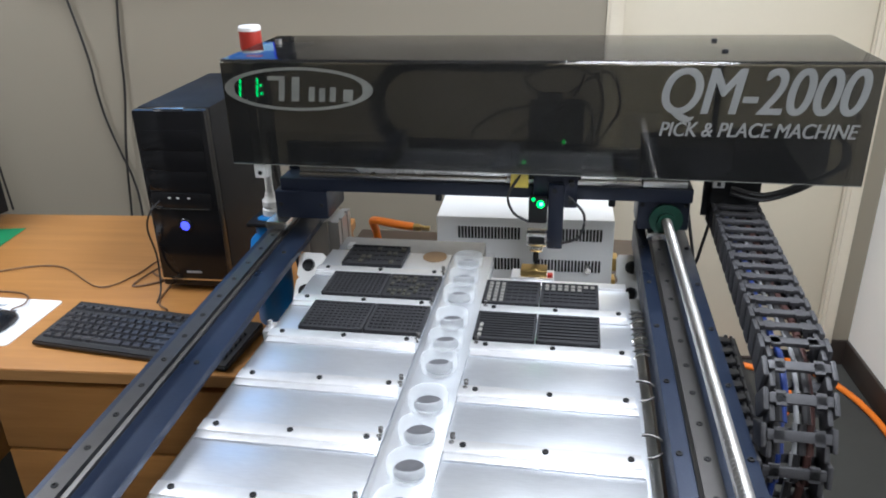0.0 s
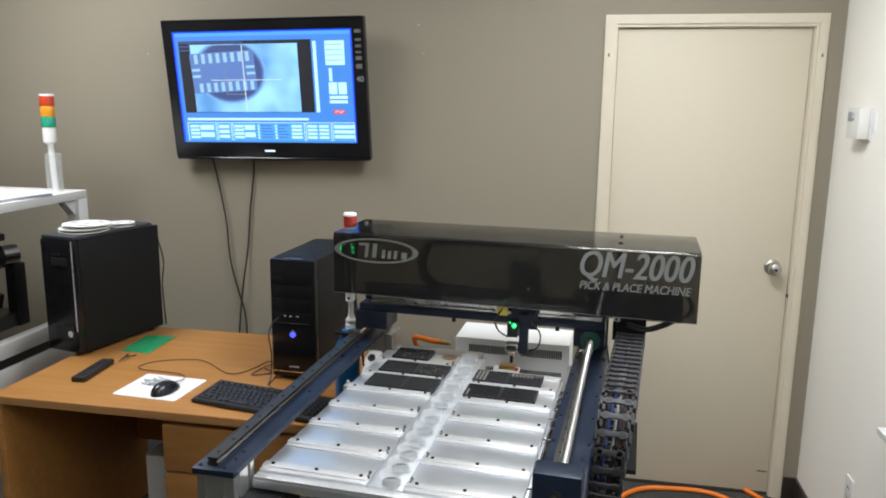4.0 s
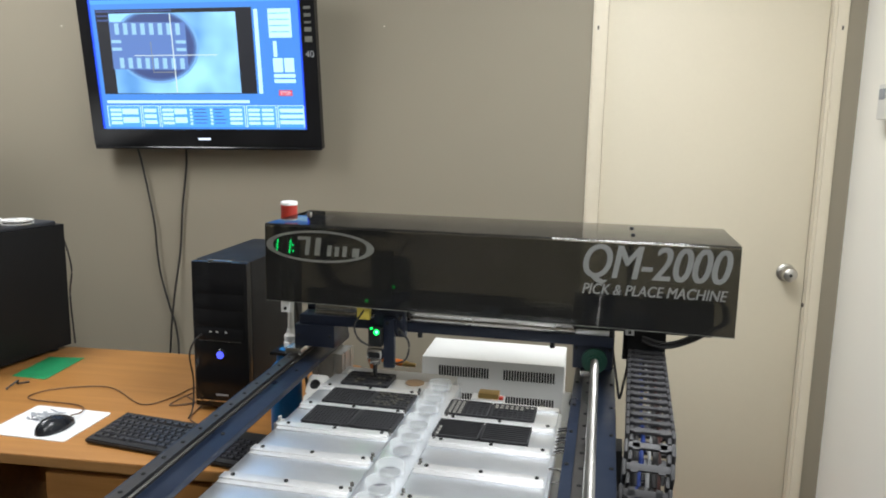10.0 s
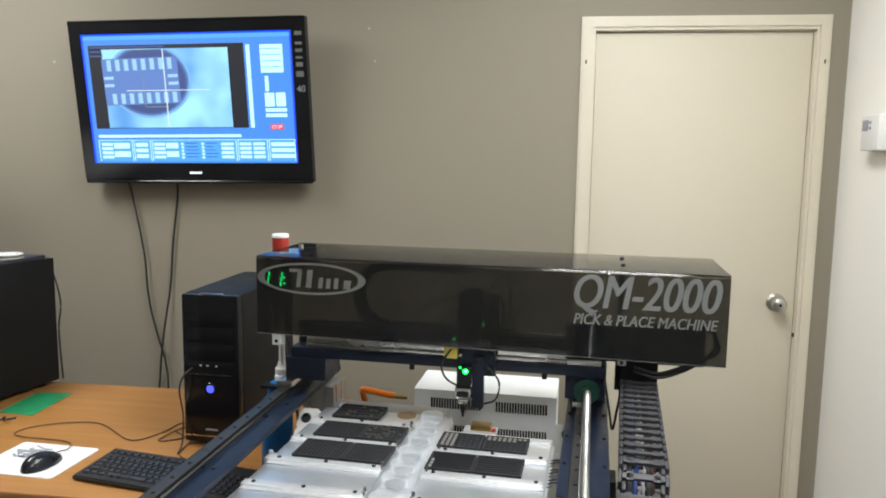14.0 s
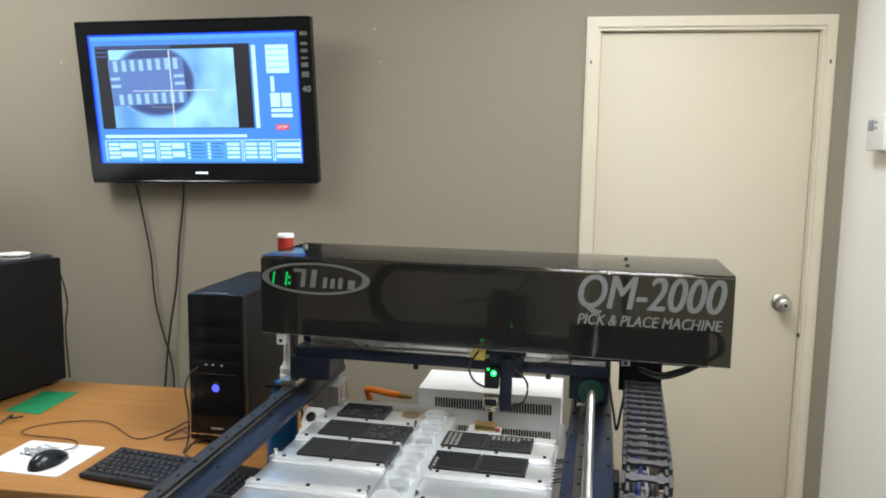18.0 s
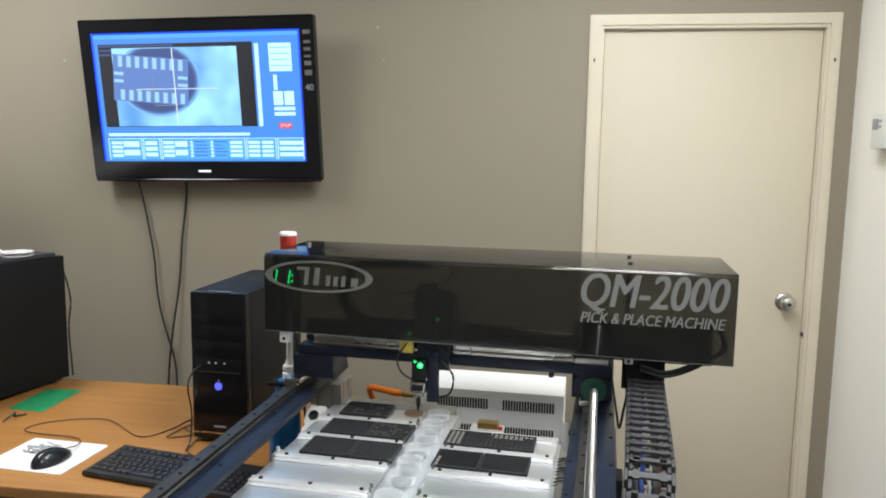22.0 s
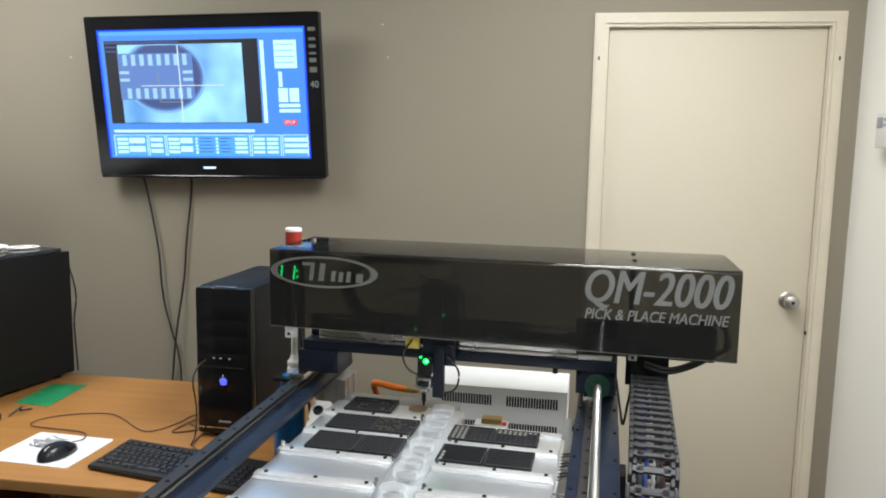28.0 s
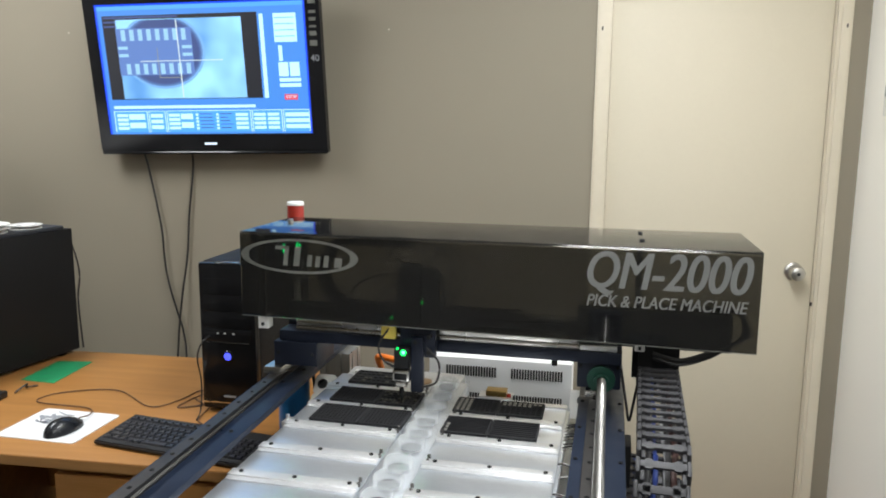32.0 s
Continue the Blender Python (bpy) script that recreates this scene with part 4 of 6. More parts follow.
def remote():
    r = thing("remote_control", pose(-1.745, -1.088, DESK, 0, 0, 5), "black television remote control on the desk", "remote control")
    bm = B()
    bx(bm, -0.024, 0.024, -0.10, 0.10, 0.0, 0.019, 0.006)
    body = part("body", bm, M["black"], r)
    me = None
    for j in range(10):
        for i in range(3):
            if me is None:
                bm = B()
                bx(bm, -0.0045, 0.0045, -0.0045, 0.0045, 0, 0.0025, 0.001)
                me = finish("button", bm, M["key"], False)
            again("button", me, body, pose(-0.013 + i * 0.013, 0.08 - j * 0.0165, 0.0185))
    bm = B()
    hose(bm, [(0.03, 0.12, 0.003), (0.05, 0.15, 0.02), (0.035, 0.17, 0.004), (0.06, 0.19, 0.003)], 0.003)
    part("wrist_strap", bm, M["cable"], r)


remote()
bm = B()
slab(bm, [(-1.793, -0.851), (-1.672, -0.862), (-1.684, -0.643), (-1.802, -0.658)], DESK + 0.0003, DESK + 0.0018)
solid("green_card", bm, M["green_paper"], "bright green plastic sheet lying on the desk", "sheet")

# blue bottle behind the machine's rail
bot = thing("wash_bottle", pose(-0.790, -1.125, DESK), "blue translucent wash bottle on the desk", "bottle")
part("body", turned(B(), [(0, 0), (0.036, 0.0), (0.04, 0.006), (0.04, 0.17), (0.036, 0.19), (0.022, 0.205), (0.02, 0.212)], 28), M["blue_bottle"], bot)
part("cap", turned(B(), [(0.023, 0.208), (0.023, 0.232), (0.014, 0.238), (0.0, 0.238)], 24), M["blue_bottle"], bot)


# ---------------------------------------------------------------- white frame machine beside the desk
def line_machine():
    X1, X0, Y1, Y0 = -2.25, -3.05, -0.36, -2.6
    c = thing("assembly_line", pose(0, 0, 0), "white steel assembly line frame with dark mechanics inside", "machine")
    bm = B()
    bx(bm, X0, X1, Y0, Y1, 1.285, 1.322, 0.004)
    part("top_shelf", bm, M["white_metal"], c)
    for x, y in ((X1 - 0.06, Y1 - 0.06), (X0, Y1 - 0.06), (X0, Y0), (X1 - 0.06, Y0)):
        bm = B()
        bx(bm, x, x + 0.06, y, y + 0.06, 0.03, 1.285, 0.003)
        part("post", bm, M["white_metal"], c)
        bm = B()
        rod(bm, (x + 0.03, y + 0.03, 0.0), (x + 0.03, y + 0.03, 0.03), 0.03, 18)
        part("levelling_foot", bm, M["black"], c)
    for z, h in ((0.715, 0.062), (0.60, 0.075), (0.40, 0.06), (0.06, 0.06)):
        for x in (X1 - 0.055, X0 + 0.005):
            bm = B()
            bx(bm, x, x + 0.05, Y0 + 0.06, Y1 - 0.06, z, z + h, 0.004)
            part("side_rail", bm, M["white_metal"], c)
    bm = B()
    bx(bm, X1 - 0.052, X1 - 0.012, Y0 + 0.07, Y1 - 0.07, 0.678, 0.712)
    part("belt_gap", bm, M["black"], c, "black belt channel")
    for y in (-0.75, -1.45, -2.1):
        bm = B()
        bx(bm, X0 + 0.06, X1 - 0.06, y, y + 0.05, 0.60, 0.65, 0.003)
        part("cross_rail", bm, M["white_metal"], c)
    bm = B()
    bx(bm, X0 + 0.06, X1 - 0.06, Y0 + 0.07, Y1 - 0.07, 0.10, 0.115, 0.002)
    part("floor_pan", bm, M["extr"], c)
    bm = B()
    vs = [bm.verts.new(q) for q in ((X1 - 0.06, Y1 - 0.06, 1.285), (X1 - 0.06, Y1 - 0.13, 1.285), (X1 - 0.06, Y1 - 0.06, 1.215), (X1 - 0.02, Y1 - 0.06, 1.285), (X1 - 0.02, Y1 - 0.13, 1.285), (X1 - 0.02, Y1 - 0.06, 1.215))]
    for f in ((0, 1, 2), (3, 5, 4), (0, 3, 4, 1), (1, 4, 5, 2), (2, 5, 3, 0)):
        bm.faces.new([vs[k] for k in f])
    part("gusset", bm, M["white_metal"], c)
    # dark mechanics inside
    bm = B()
    bx(bm, -2.72, -2.38, -1.75, -0.92, 1.02, 1.17, 0.03)
    bx(bm, -2.60, -2.34, -1.30, -1.02, 1.14, 1.21, 0.02)
    part("drive_housing", bm, M["black_metal"], c, "black drive housing")
    bm = B()
    bx(bm, -2.70, -2.36, -1.05, -0.80, 0.90, 1.12, 0.04)
    part("motor_body", bm, M["black"], c)
    bm = B()
    rod(bm, (-2.42, -1.0, 1.09), (-2.34, -0.80, 1.10), 0.05, 22)
    part("spindle_sleeve", bm, M["black_gloss"], c)
    bm = B()
    rod(bm, (-2.34, -0.80, 1.10), (-2.32, -0.74, 1.10), 0.04, 22)
    part("spindle", bm, M["steel"], c, "bright round spindle end")
    bm = B()
    bx(bm, -2.36, -2.31, -0.76, -0.70, 0.80, 1.06, 0.008)
    part("arm", bm, M["black_metal"], c)
    bm = B()
    bx(bm, -2.9, -2.32, -1.9, -0.70, 0.80, 0.86, 0.01)
    part("carriage_plate", bm, M["black"], c)
    rnd = random.Random(31)
    for k in range(16):
        y, z = -0.80 - 0.062 * k + rnd.uniform(-0.03, 0.03), rnd.uniform(0.90, 1.14)
        a, b, h = rnd.uniform(0.03, 0.07), rnd.uniform(0.03, 0.06), rnd.uniform(0.025, 0.075)
        bm = B()
        bx(bm, -a, a, -b, b, -h, h, 0.010)
        if k % 2:
            rod(bm, (a - 0.01, 0, -h * 0.3), (a + 0.03, 0.01, -h * 0.3), 0.014, 12)
        part("clamp", bm, M["black_metal" if k % 3 else "black_gloss"], c, at=pose(-2.385 - rnd.uniform(0, 0.12), y, z, rnd.uniform(-18, 18), rnd.uniform(-14, 14), rnd.uniform(-30, 30)))
    bm = B()
    turned(bm, [(0.0, 0.0)] + [((0.058 if i % 2 else 0.046), 0.012 * i) for i in range(22)] + [(0.0, 0.26)], 22, pose(-2.37, -1.42, 1.05, 90, 0, 190))
    part("bellows", bm, M["black"], c, "black ribbed bellows")
    bm = B()
    bx(bm, -2.345, -2.305, -1.66, -0.80, 1.165, 1.195, 0.006)
    part("guide_bar", bm, M["black_metal"], c)
    for k in range(4):
        bm = B()
        y = -0.86 - 0.17 * k
        hose(bm, [(-2.33, y, 1.17), (-2.29, y - 0.05, 1.08), (-2.31, y - 0.02 * k, 0.97), (-2.29, y - 0.10, 0.88), (-2.30, y - 0.12, 0.775)], 0.005 + 0.002 * (k % 2))
        part("cable_run", bm, M["cable"], c)
    for k in range(3):
        bm = B()
        hose(bm, [(-2.36, -0.92 - 0.14 * k, 0.97), (-2.31, -0.96 - 0.12 * k, 0.86), (-2.33, -1.0 - 0.12 * k, 0.76)], 0.006 if k else 0.008)
        part("air_line", bm, M["cable"] if k else M["print"], c)
    bm = B()
    bx(bm, -2.95, -2.36, -1.9, -0.95, 0.16, 0.38, 0.04)
    part("lower_unit", bm, M["black_metal"], c)
    bm = B()
    bx(bm, -2.9, -2.42, -1.5, -0.80, 0.44, 0.56, 0.03)
    part("gear_unit", bm, M["black"], c)
    s = thing("signal_tower", pose(-2.335, -0.45, 1.322), "signal tower with red, amber and green lamps on a white pole", "signal light")
    part("foot", turned(B(), [(0.034, 0), (0.034, 0.16), (0.03, 0.165), (0.0, 0.165)], 24), M["ring"], s, "clear plastic sleeve")
    bm = B()
    rod(bm, (0, 0, 0), (-0.008, 0, 0.215), 0.012, 16)
    part("pole", bm, M["white_plastic"], s)
    part("collar", turned(B(), [(0.014, 0.205), (0.027, 0.215), (0.027, 0.275), (0.0, 0.275)], 24, pose(-0.008, 0, 0)), M["white_plastic"], s)
    for z, mat in ((0.276, "lens_green"), (0.322, "lens_amber"), (0.364, "lens_red")):
        part("lamp", turned(B(), [(0.0, z), (0.028, z), (0.029, z + 0.003), (0.029, z + 0.041), (0.028, z + 0.0445), (0, z + 0.0445)], 28, pose(-0.008, 0, 0)), M[mat], s)
    part("cap", turned(B(), [(0.029, 0.409), (0.029, 0.417), (0.0, 0.418)], 28, pose(-0.008, 0, 0)), M["white_plastic"], s)
    p = thing("paper_stack", pose(-2.49, -0.86, 1.322, 0, 0, 82), "papers lying on the white frame", "papers")
    bm = B()
    bx(bm, -0.30, 0.30, -0.21, 0.21, 0, 0.010, 0.001)
    part("backing_board", bm, M["print"], p)
    bm = B()
    bx(bm, -0.297, 0.297, -0.207, 0.207, 0.010, 0.014, 0.0)
    part("top_sheet", bm, M["paper"], p)


line_machine()


# ---------------------------------------------------------------- the pick and place machine
# local axes: u across the bed, v away from the front edge, w up from the floor
MACHINE = thing("pick_and_place_machine", pose(-0.413, -2.079, -0.017, 0, 0, -4.0), "pick and place machine with aluminium feeder bed and blue rails", "machine")
TABLE = 0.78


def mp(name, bm, mat, label="", parent=None):
    return part(name, bm, M[mat], parent or MACHINE, label)


def support_table():
    t = thing("machine_table", pose(-0.413, -2.079, -0.017, 0, 0, -4.0), "dark walnut table carrying the machine", "table")
    bm = B()
    bx(bm, -0.40, 0.40, -0.06, 1.45, TABLE - 0.03, TABLE, 0.003)
    part("top", bm, M["table_top"], t)
    for u in (-0.37, 0.33):
        for v in (-0.02, 1.37):
            bm = B()
            bx(bm, u, u + 0.04, v, v + 0.04, 0.017, TABLE - 0.03, 0.003)
            part("leg", bm, M["black_metal"], t)


support_table()


def slotted(name, x0, x1, y0, y1, z0, z1, axis, grooves=2):
    """Extrusion with dark grooves on its faces that look to the front and up."""
    bm = B()
    g = 0.008
    if axis == "y":
        step = (x1 - x0) / grooves
        bx(bm, x0 + 0.007, x1 - 0.007, y0, y1, z0 + 0.002, z1 - 0.007)
        for i in range(grooves + 1):
            a = x0 if i == 0 else x0 + i * step - step / 2 + g / 2
            b = x1 if i == grooves else x0 + (i + 1) * step - step / 2 - g / 2
            bx(bm, a, b, y0, y1, z0, z1, 0.0012)
    else:
        step = (z1 - z0) / grooves
        bx(bm, x0, x1, y0 + 0.007, y1 - 0.007, z0 + 0.002, z1 - 0.002)
        for i in range(grooves + 1):
            a = z0 if i == 0 else z0 + i * step - step / 2 + g / 2
            b = z1 if i == grooves else z0 + (i + 1) * step - step / 2 - g / 2
            bx(bm, x0, x1, y0, y1, a, b, 0.0012)
    return mp(name, bm, "extr")


def square_post(x0, x1, y0, y1, z0, z1):
    """Upright aluminium profile, slotted on all four sides: one outline drawn upwards."""
    d, g, out = 0.006, 0.004, []
    corners = [(x0, y0), (x1, y0), (x1, y1), (x0, y1)]
    for (ax, ay), (bx_, by) in zip(corners, corners[1:] + corners[:1]):
        length = math.hypot(bx_ - ax, by - ay)
        ex, ey = (bx_ - ax) / length, (by - ay) / length
        nx, ny = -ey, ex
        out.append((ax, ay))
        n = max(1, round(length / 0.04))
        for i in range(n):
            c = (i + 0.5) * length / n
            for q, deep in ((c - g, 0), (c - g, d), (c + g, d), (c + g, 0)):
                out.append((ax + ex * q + nx * deep, ay + ey * q + ny * deep))
    return mp("post", slab(B(), out, z0, z1), "extr")


def base_frame():
    for u0, top, deep in ((-0.361, 1.0235, 0.08), (0.296, 0.978, 0.04)):
        square_post(u0, u0 + 0.08, -0.055, -0.055 + deep, TABLE, top)
        square_post(u0, u0 + 0.08, 0.90, 0.90 + deep, TABLE, top)
    slotted("cross_beam", -0.280, 0.295, -0.05, -0.01, TABLE + 0.002, TABLE + 0.082, "x")
    slotted("cross_beam", -0.280, 0.295, 0.90, 0.94, TABLE + 0.002, TABLE + 0.082, "x")
    slotted("cross_beam", -0.280, 0.295, 0.10, 0.14, 0.93, 0.972, "x", 1)
    slotted("cross_beam", -0.280, 0.295, 0.70, 0.74, 0.93, 0.972, "x", 1)
    slotted("side_beam", 0.262, 0.304, 0.02, 0.86, 0.85, 0.89, "y", 1)
    slotted("side_beam", -0.299, -0.273, 0.04, 0.70, 0.93, 0.968, "y", 1)


base_frame()


def screw_mesh(name, r, h, mat):
    bm = B()
    turned(bm, [(0.0, h * 0.45), (r * 0.5, h * 0.45), (r * 0.5, h), (r, h * 0.85), (r, 0)], 10)
    return finish(name, bm, M[mat])


SCREW = screw_mesh("screw", 0.0038, 0.003, "slot")
STUD = screw_mesh("stud", 0.0032, 0.007, "dark_steel")


def rails():
    # the outer rail on its plate
    bm = B()
    bx(bm, -0.367, -0.278, -0.064, 1.05, 1.024, 1.037, 0.0015)
    plate = mp("rail_plate", bm, "blue", "dark blue anodised rail plate")
    bm = B()
    # guide profile: flat head, waisted sides, wider foot
    pr = [(-0.3450, 1.037), (-0.3210, 1.037), (-0.3210, 1.0415), (-0.3250, 1.0440), (-0.3250, 1.0475), (-0.3225, 1.0500), (-0.3225, 1.0530), (-0.3435, 1.0530), (-0.3435, 1.0500), (-0.3410, 1.0475), (-0.3410, 1.0440), (-0.3450, 1.0415)]
    lo, hi = [bm.verts.new((u, -0.045, w)) for u, w in pr], [bm.verts.new((u, 0.99, w)) for u, w in pr]
    bm.faces.new(lo)
    bm.faces.new(hi[::-1])
    for i in range(len(pr)):
        j = (i + 1) % len(pr)
        bm.faces.new((lo[i], lo[j], hi[j], hi[i]))
    rail = mp("linear_rail", bm, "dark_steel", "oiled steel linear guide rail")
    bm = B()
    bx(bm, -0.3225, -0.3220, -0.064, 0.0, 1.0371, 1.0374)
    part("plate_joint", bm, M["slot"], plate)
    for i in range(16):
        again("screw", SCREW, rail, pose(-0.333, -0.02 + i * 0.06, 1.0515))
    for u, v in ((-0.355, -0.05), (-0.305, -0.05), (-0.357, -0.012), (-0.300, -0.012), (-0.357, 0.022), (-0.300, 0.022)) + ((-0.300, 0.36), (-0.300, 0.72)):
        again("screw", SCREW, plate, pose(u, v, 1.0365))
    # the outer rail stands slightly askew to the bed
    for ob in (plate, rail):
        ob.matrix_basis = pose(-0.322, 0, 0, 0, 0, 2.0) @ pose(0.322, 0, 0)
    # the driven rail with its ball screw
    bm = B()
    bx(bm, 0.290, 0.380, 0.03, 0.95, 0.98, 1.034, 0.002)
    beam = mp("rail_beam", bm, "blue", "dark blue anodised rail beam")
    ob = again("linear_rail", rail.data, MACHINE, pose(0.655, 0.075, -0.003), "oiled steel linear guide rail")
    for i in range(14):
        again("screw", SCREW, ob, pose(-0.333, 0.04 + i * 0.06, 1.0515))
    for i in range(6):
        for u in (0.298, 0.372):
            again("screw", SCREW, beam, pose(u, 0.12 + i * 0.14, 1.0335))
    bm = B()
    bx(bm, 0.291, 0.379, -0.022, 0.034, 0.935, 1.100, 0.004)
    blk = mp("end_block", bm, "blue", "dark blue screw bearing block")
    bm = B()
    rod(bm, (0.333, -0.0245, 1.058), (0.333, -0.0215, 1.058), 0.0125, 20)
    part("screw_end", bm, M["slot"], blk)
    bm = B()
    rod(bm, (0.333, -0.028, 1.058), (0.333, -0.024, 1.058), 0.006, 14)
    part("shaft_tip", bm, M["steel"], blk)
    bm = B()
    seg, turns, rr = 12, 150, 0.0072
    v0, v1 = 0.034, 0.93
    rings = []
    n_ = turns * 4
    for i in range(n_ + 1):
        v = v0 + (v1 - v0) * i / n_
        rings.append([bm.verts.new((0.333 + 0.006 * (1 - v / v1) + q * math.cos(a), v, 1.085 + q * math.sin(a))) for k in range(seg)
                      for a in [2 * math.pi * k / seg] for q in [rr + 0.0016 * math.cos(2 * math.pi * (i / 4 - k / seg))]])
    for a, b in zip(rings, rings[1:]):
        for k in range(seg):
            bm.faces.new((a[k], a[(k + 1) % seg], b[(k + 1) % seg], b[k]))
    mp("ball_screw", bm, "screw_steel", "bright threaded ball screw")
    bm = B()
    bx(bm, 0.292, 0.376, 0.93, 0.985, 1.034, 1.12, 0.004)
    mp("motor", bm, "black_metal", "black stepper motor at the screw's end")


rails()


def bed():
    bm = B()
    bx(bm, -0.272, 0.272, 0.0, 0.728, 0.974, 0.992, 0.002)
    bx(bm, -0.272, 0.036, 0.728, 0.822, 0.974, 0.992, 0.0)
    mp("bed_plate", bm, "alu", "milled aluminium bed plate")
    pitch = 0.1140
    # feeder plates: a flat plate with a stepped clamp bar along its front
    flat, bar = {}, {}
    for s in (-1, 1):
        u0, u1 = (-0.270, -0.040) if s < 0 else (0.036, 0.266)
        bm = B()
        bx(bm, u0, u1, 0.0, pitch - 0.0015, 0, 0.010, 0.0008)
        flat[s] = finish("feeder_plate", bm, M["alu"])
        bm = B()
        bx(bm, u0 + 0.002, u1 - 0.002, 0.0, 0.012, 0.010, 0.0122, 0.0006)
        bx(bm, u0, u1 - 0.004, 0.012, 0.034, 0.010, 0.0152, 0.001)
        bar[s] = finish("clamp_bar", bm, M["alu_edge"])
    for row, s in [(q // 2, q % 2 * 2 - 1) for q in range(14)]:
        if row < 6 or s < 0:
            v = 0.024 + row * pitch
            f = again("feeder_plate", flat[s], MACHINE, pose(0, v, 0.992), "brushed aluminium feeder plate")
            b = again("clamp_bar", bar[s], MACHINE, pose(0, v, 0.992))
            for k in range(3):
                again("screw", SCREW, b, pose(s * (0.058 + k * 0.096), 0.024, 0.0150))
            for k in (0, 1):
                again("stud", STUD, f, pose(s * 0.044, 0.028 + 0.010 * k, 0.010 + 0.004 * k))
    bm = B()
    bx(bm, -0.27, 0.268, 0.001, 0.0230, 0.992, 0.999, 0.001)
    mp("front_lip", bm, "alu_edge")
    bm = B()
    bx(bm, 0.042, 0.266, 0.7085, 0.7275, 0.992, 1.0052, 0.001)
    mp("rear_bar", bm, "alu_edge")
    bm = B()
    for k in range(2):
        rod(bm, (-0.276 - 0.004 * k, 0.02, 0.978 - 0.003 * k), (-0.276 - 0.004 * k, 0.735, 0.978 - 0.003 * k), 0.002, 8)
    mp("edge_cord", bm, "print")
    # rear fixture plate
    bm = B()
    bx(bm, -0.262, 0.014, 0.8235, 0.892, 0.974, 0.998, 0.001)
    mp("rear_plate", bm, "grey_plate", "matte grey aluminium rear plate")
    bm = B()
    bx(bm, -0.244, -0.232, 0.8325, 0.850, 0.998, 1.006, 0.001)
    mp("corner_stop", bm, "white_plastic", "small white corner stop")
    # clear strip with cups down the middle
    bm = B()
    bx(bm, -0.0385, 0.0345, 0.025, 0.820, 0.992, 1.0012, 0.0003)
    mp("centre_bar", bm, "alu", "milled aluminium bar under the clear strip")
    bm = B()
    bx(bm, -0.031, 0.038, 0.006, 0.83, 1.0015, 1.0055, 0.001)
    strip = mp("centre_strip", bm, "frost", "clear acrylic strip")
    strip.visible_shadow = False
    bm = B()
    turned(bm, [(0.0190, 0.0), (0.0245, 0.0), (0.0258, 0.006), (0.0258, 0.017), (0.0248, 0.0185), (0.0210, 0.0185), (0.0195, 0.016), (0.0190, 0.0)], 32)
    cup = finish("cup", bm, M["ring"])
    bm = B()
    turned(bm, [(0.0, 0.003), (0.0185, 0.003), (0.0185, 0.0)], 28)
    eye = finish("lens", bm, M["lens"])
    for v in (0.041, 0.101, 0.162, 0.224, 0.288, 0.350, 0.438, 0.499, 0.562, 0.643, 0.706, 0.772):
        u = 0.009 - 0.016 * v
        again("cup", cup, strip, pose(u, v, 1.0055), "clear ring cup").visible_shadow = False
        again("lens", eye, strip, pose(u, v, 1.0055))
    # wire loops along the edge
    for v in (0.105, 0.22, 0.335, 0.45):
        bm = B()
        hose(bm, [(0.262, v, 0.998), (0.279, v - 0.002, 1.0), (0.291, v - 0.008, 0.996), (0.291, v - 0.018, 0.990), (0.279, v - 0.025, 0.986), (0.262, v - 0.026, 0.986)], 0.0018, 8)
        mp("wire_loop", bm, "dark_steel")
    for i in range(9):
        v = 0.52 + i * 0.016
        bm = B()
        hose(bm, [(0.266, v, 0.990), (0.282, v + 0.002, 0.998 - 0.002 * (i % 3)), (0.296, v - 0.003, 0.994), (0.309, v + 0.004 * (i % 2), 0.986)], 0.0017, 6)
        mp("pin_wire", bm, "cable" if i % 3 else "steel")
    for v in (0.52,):
        for u in (-0.29,):
            bm = B()
            bx(bm, u, u + 0.016, v, v + 0.03, 0.972, 0.996, 0.002)
            rod(bm, (u + 0.008, v + 0.015, 0.99), (u + 0.008, v + 0.015, 1.006), 0.004, 10)
            mp("edge_latch", bm, "alu_edge")
    # holed brackets behind the bed
    for u0, u1, v, w, tilt in ((-0.325, -0.274, 0.800, 1.001, -42), (0.262, 0.332, 0.930, 0.968, -32)):
        mid, m = (u0 + u1) / 2 - 0.006, pose(0, v, w, tilt)
        bm = B()
        holed(bm, u0, u1, -0.118, 0.0, -0.004, 0.004, [(mid, -0.024, 0.0125), (mid, -0.074, 0.0125)])
        hb = part("holed_bracket", bm, M["white_metal"], MACHINE, "pale leaning plate with two round holes", m)
        for z in (-0.024, -0.074):
            part("bushing", turned(B(), [(0.0, 0.0), (0.0122, 0.0), (0.0122, 0.010), (0.0095, 0.0115), (0.0095, 0.004), (0.0, 0.004)], 20, pose(mid, 0.0055, z, 90)), M["black"], hb, "black bushing")


bed()


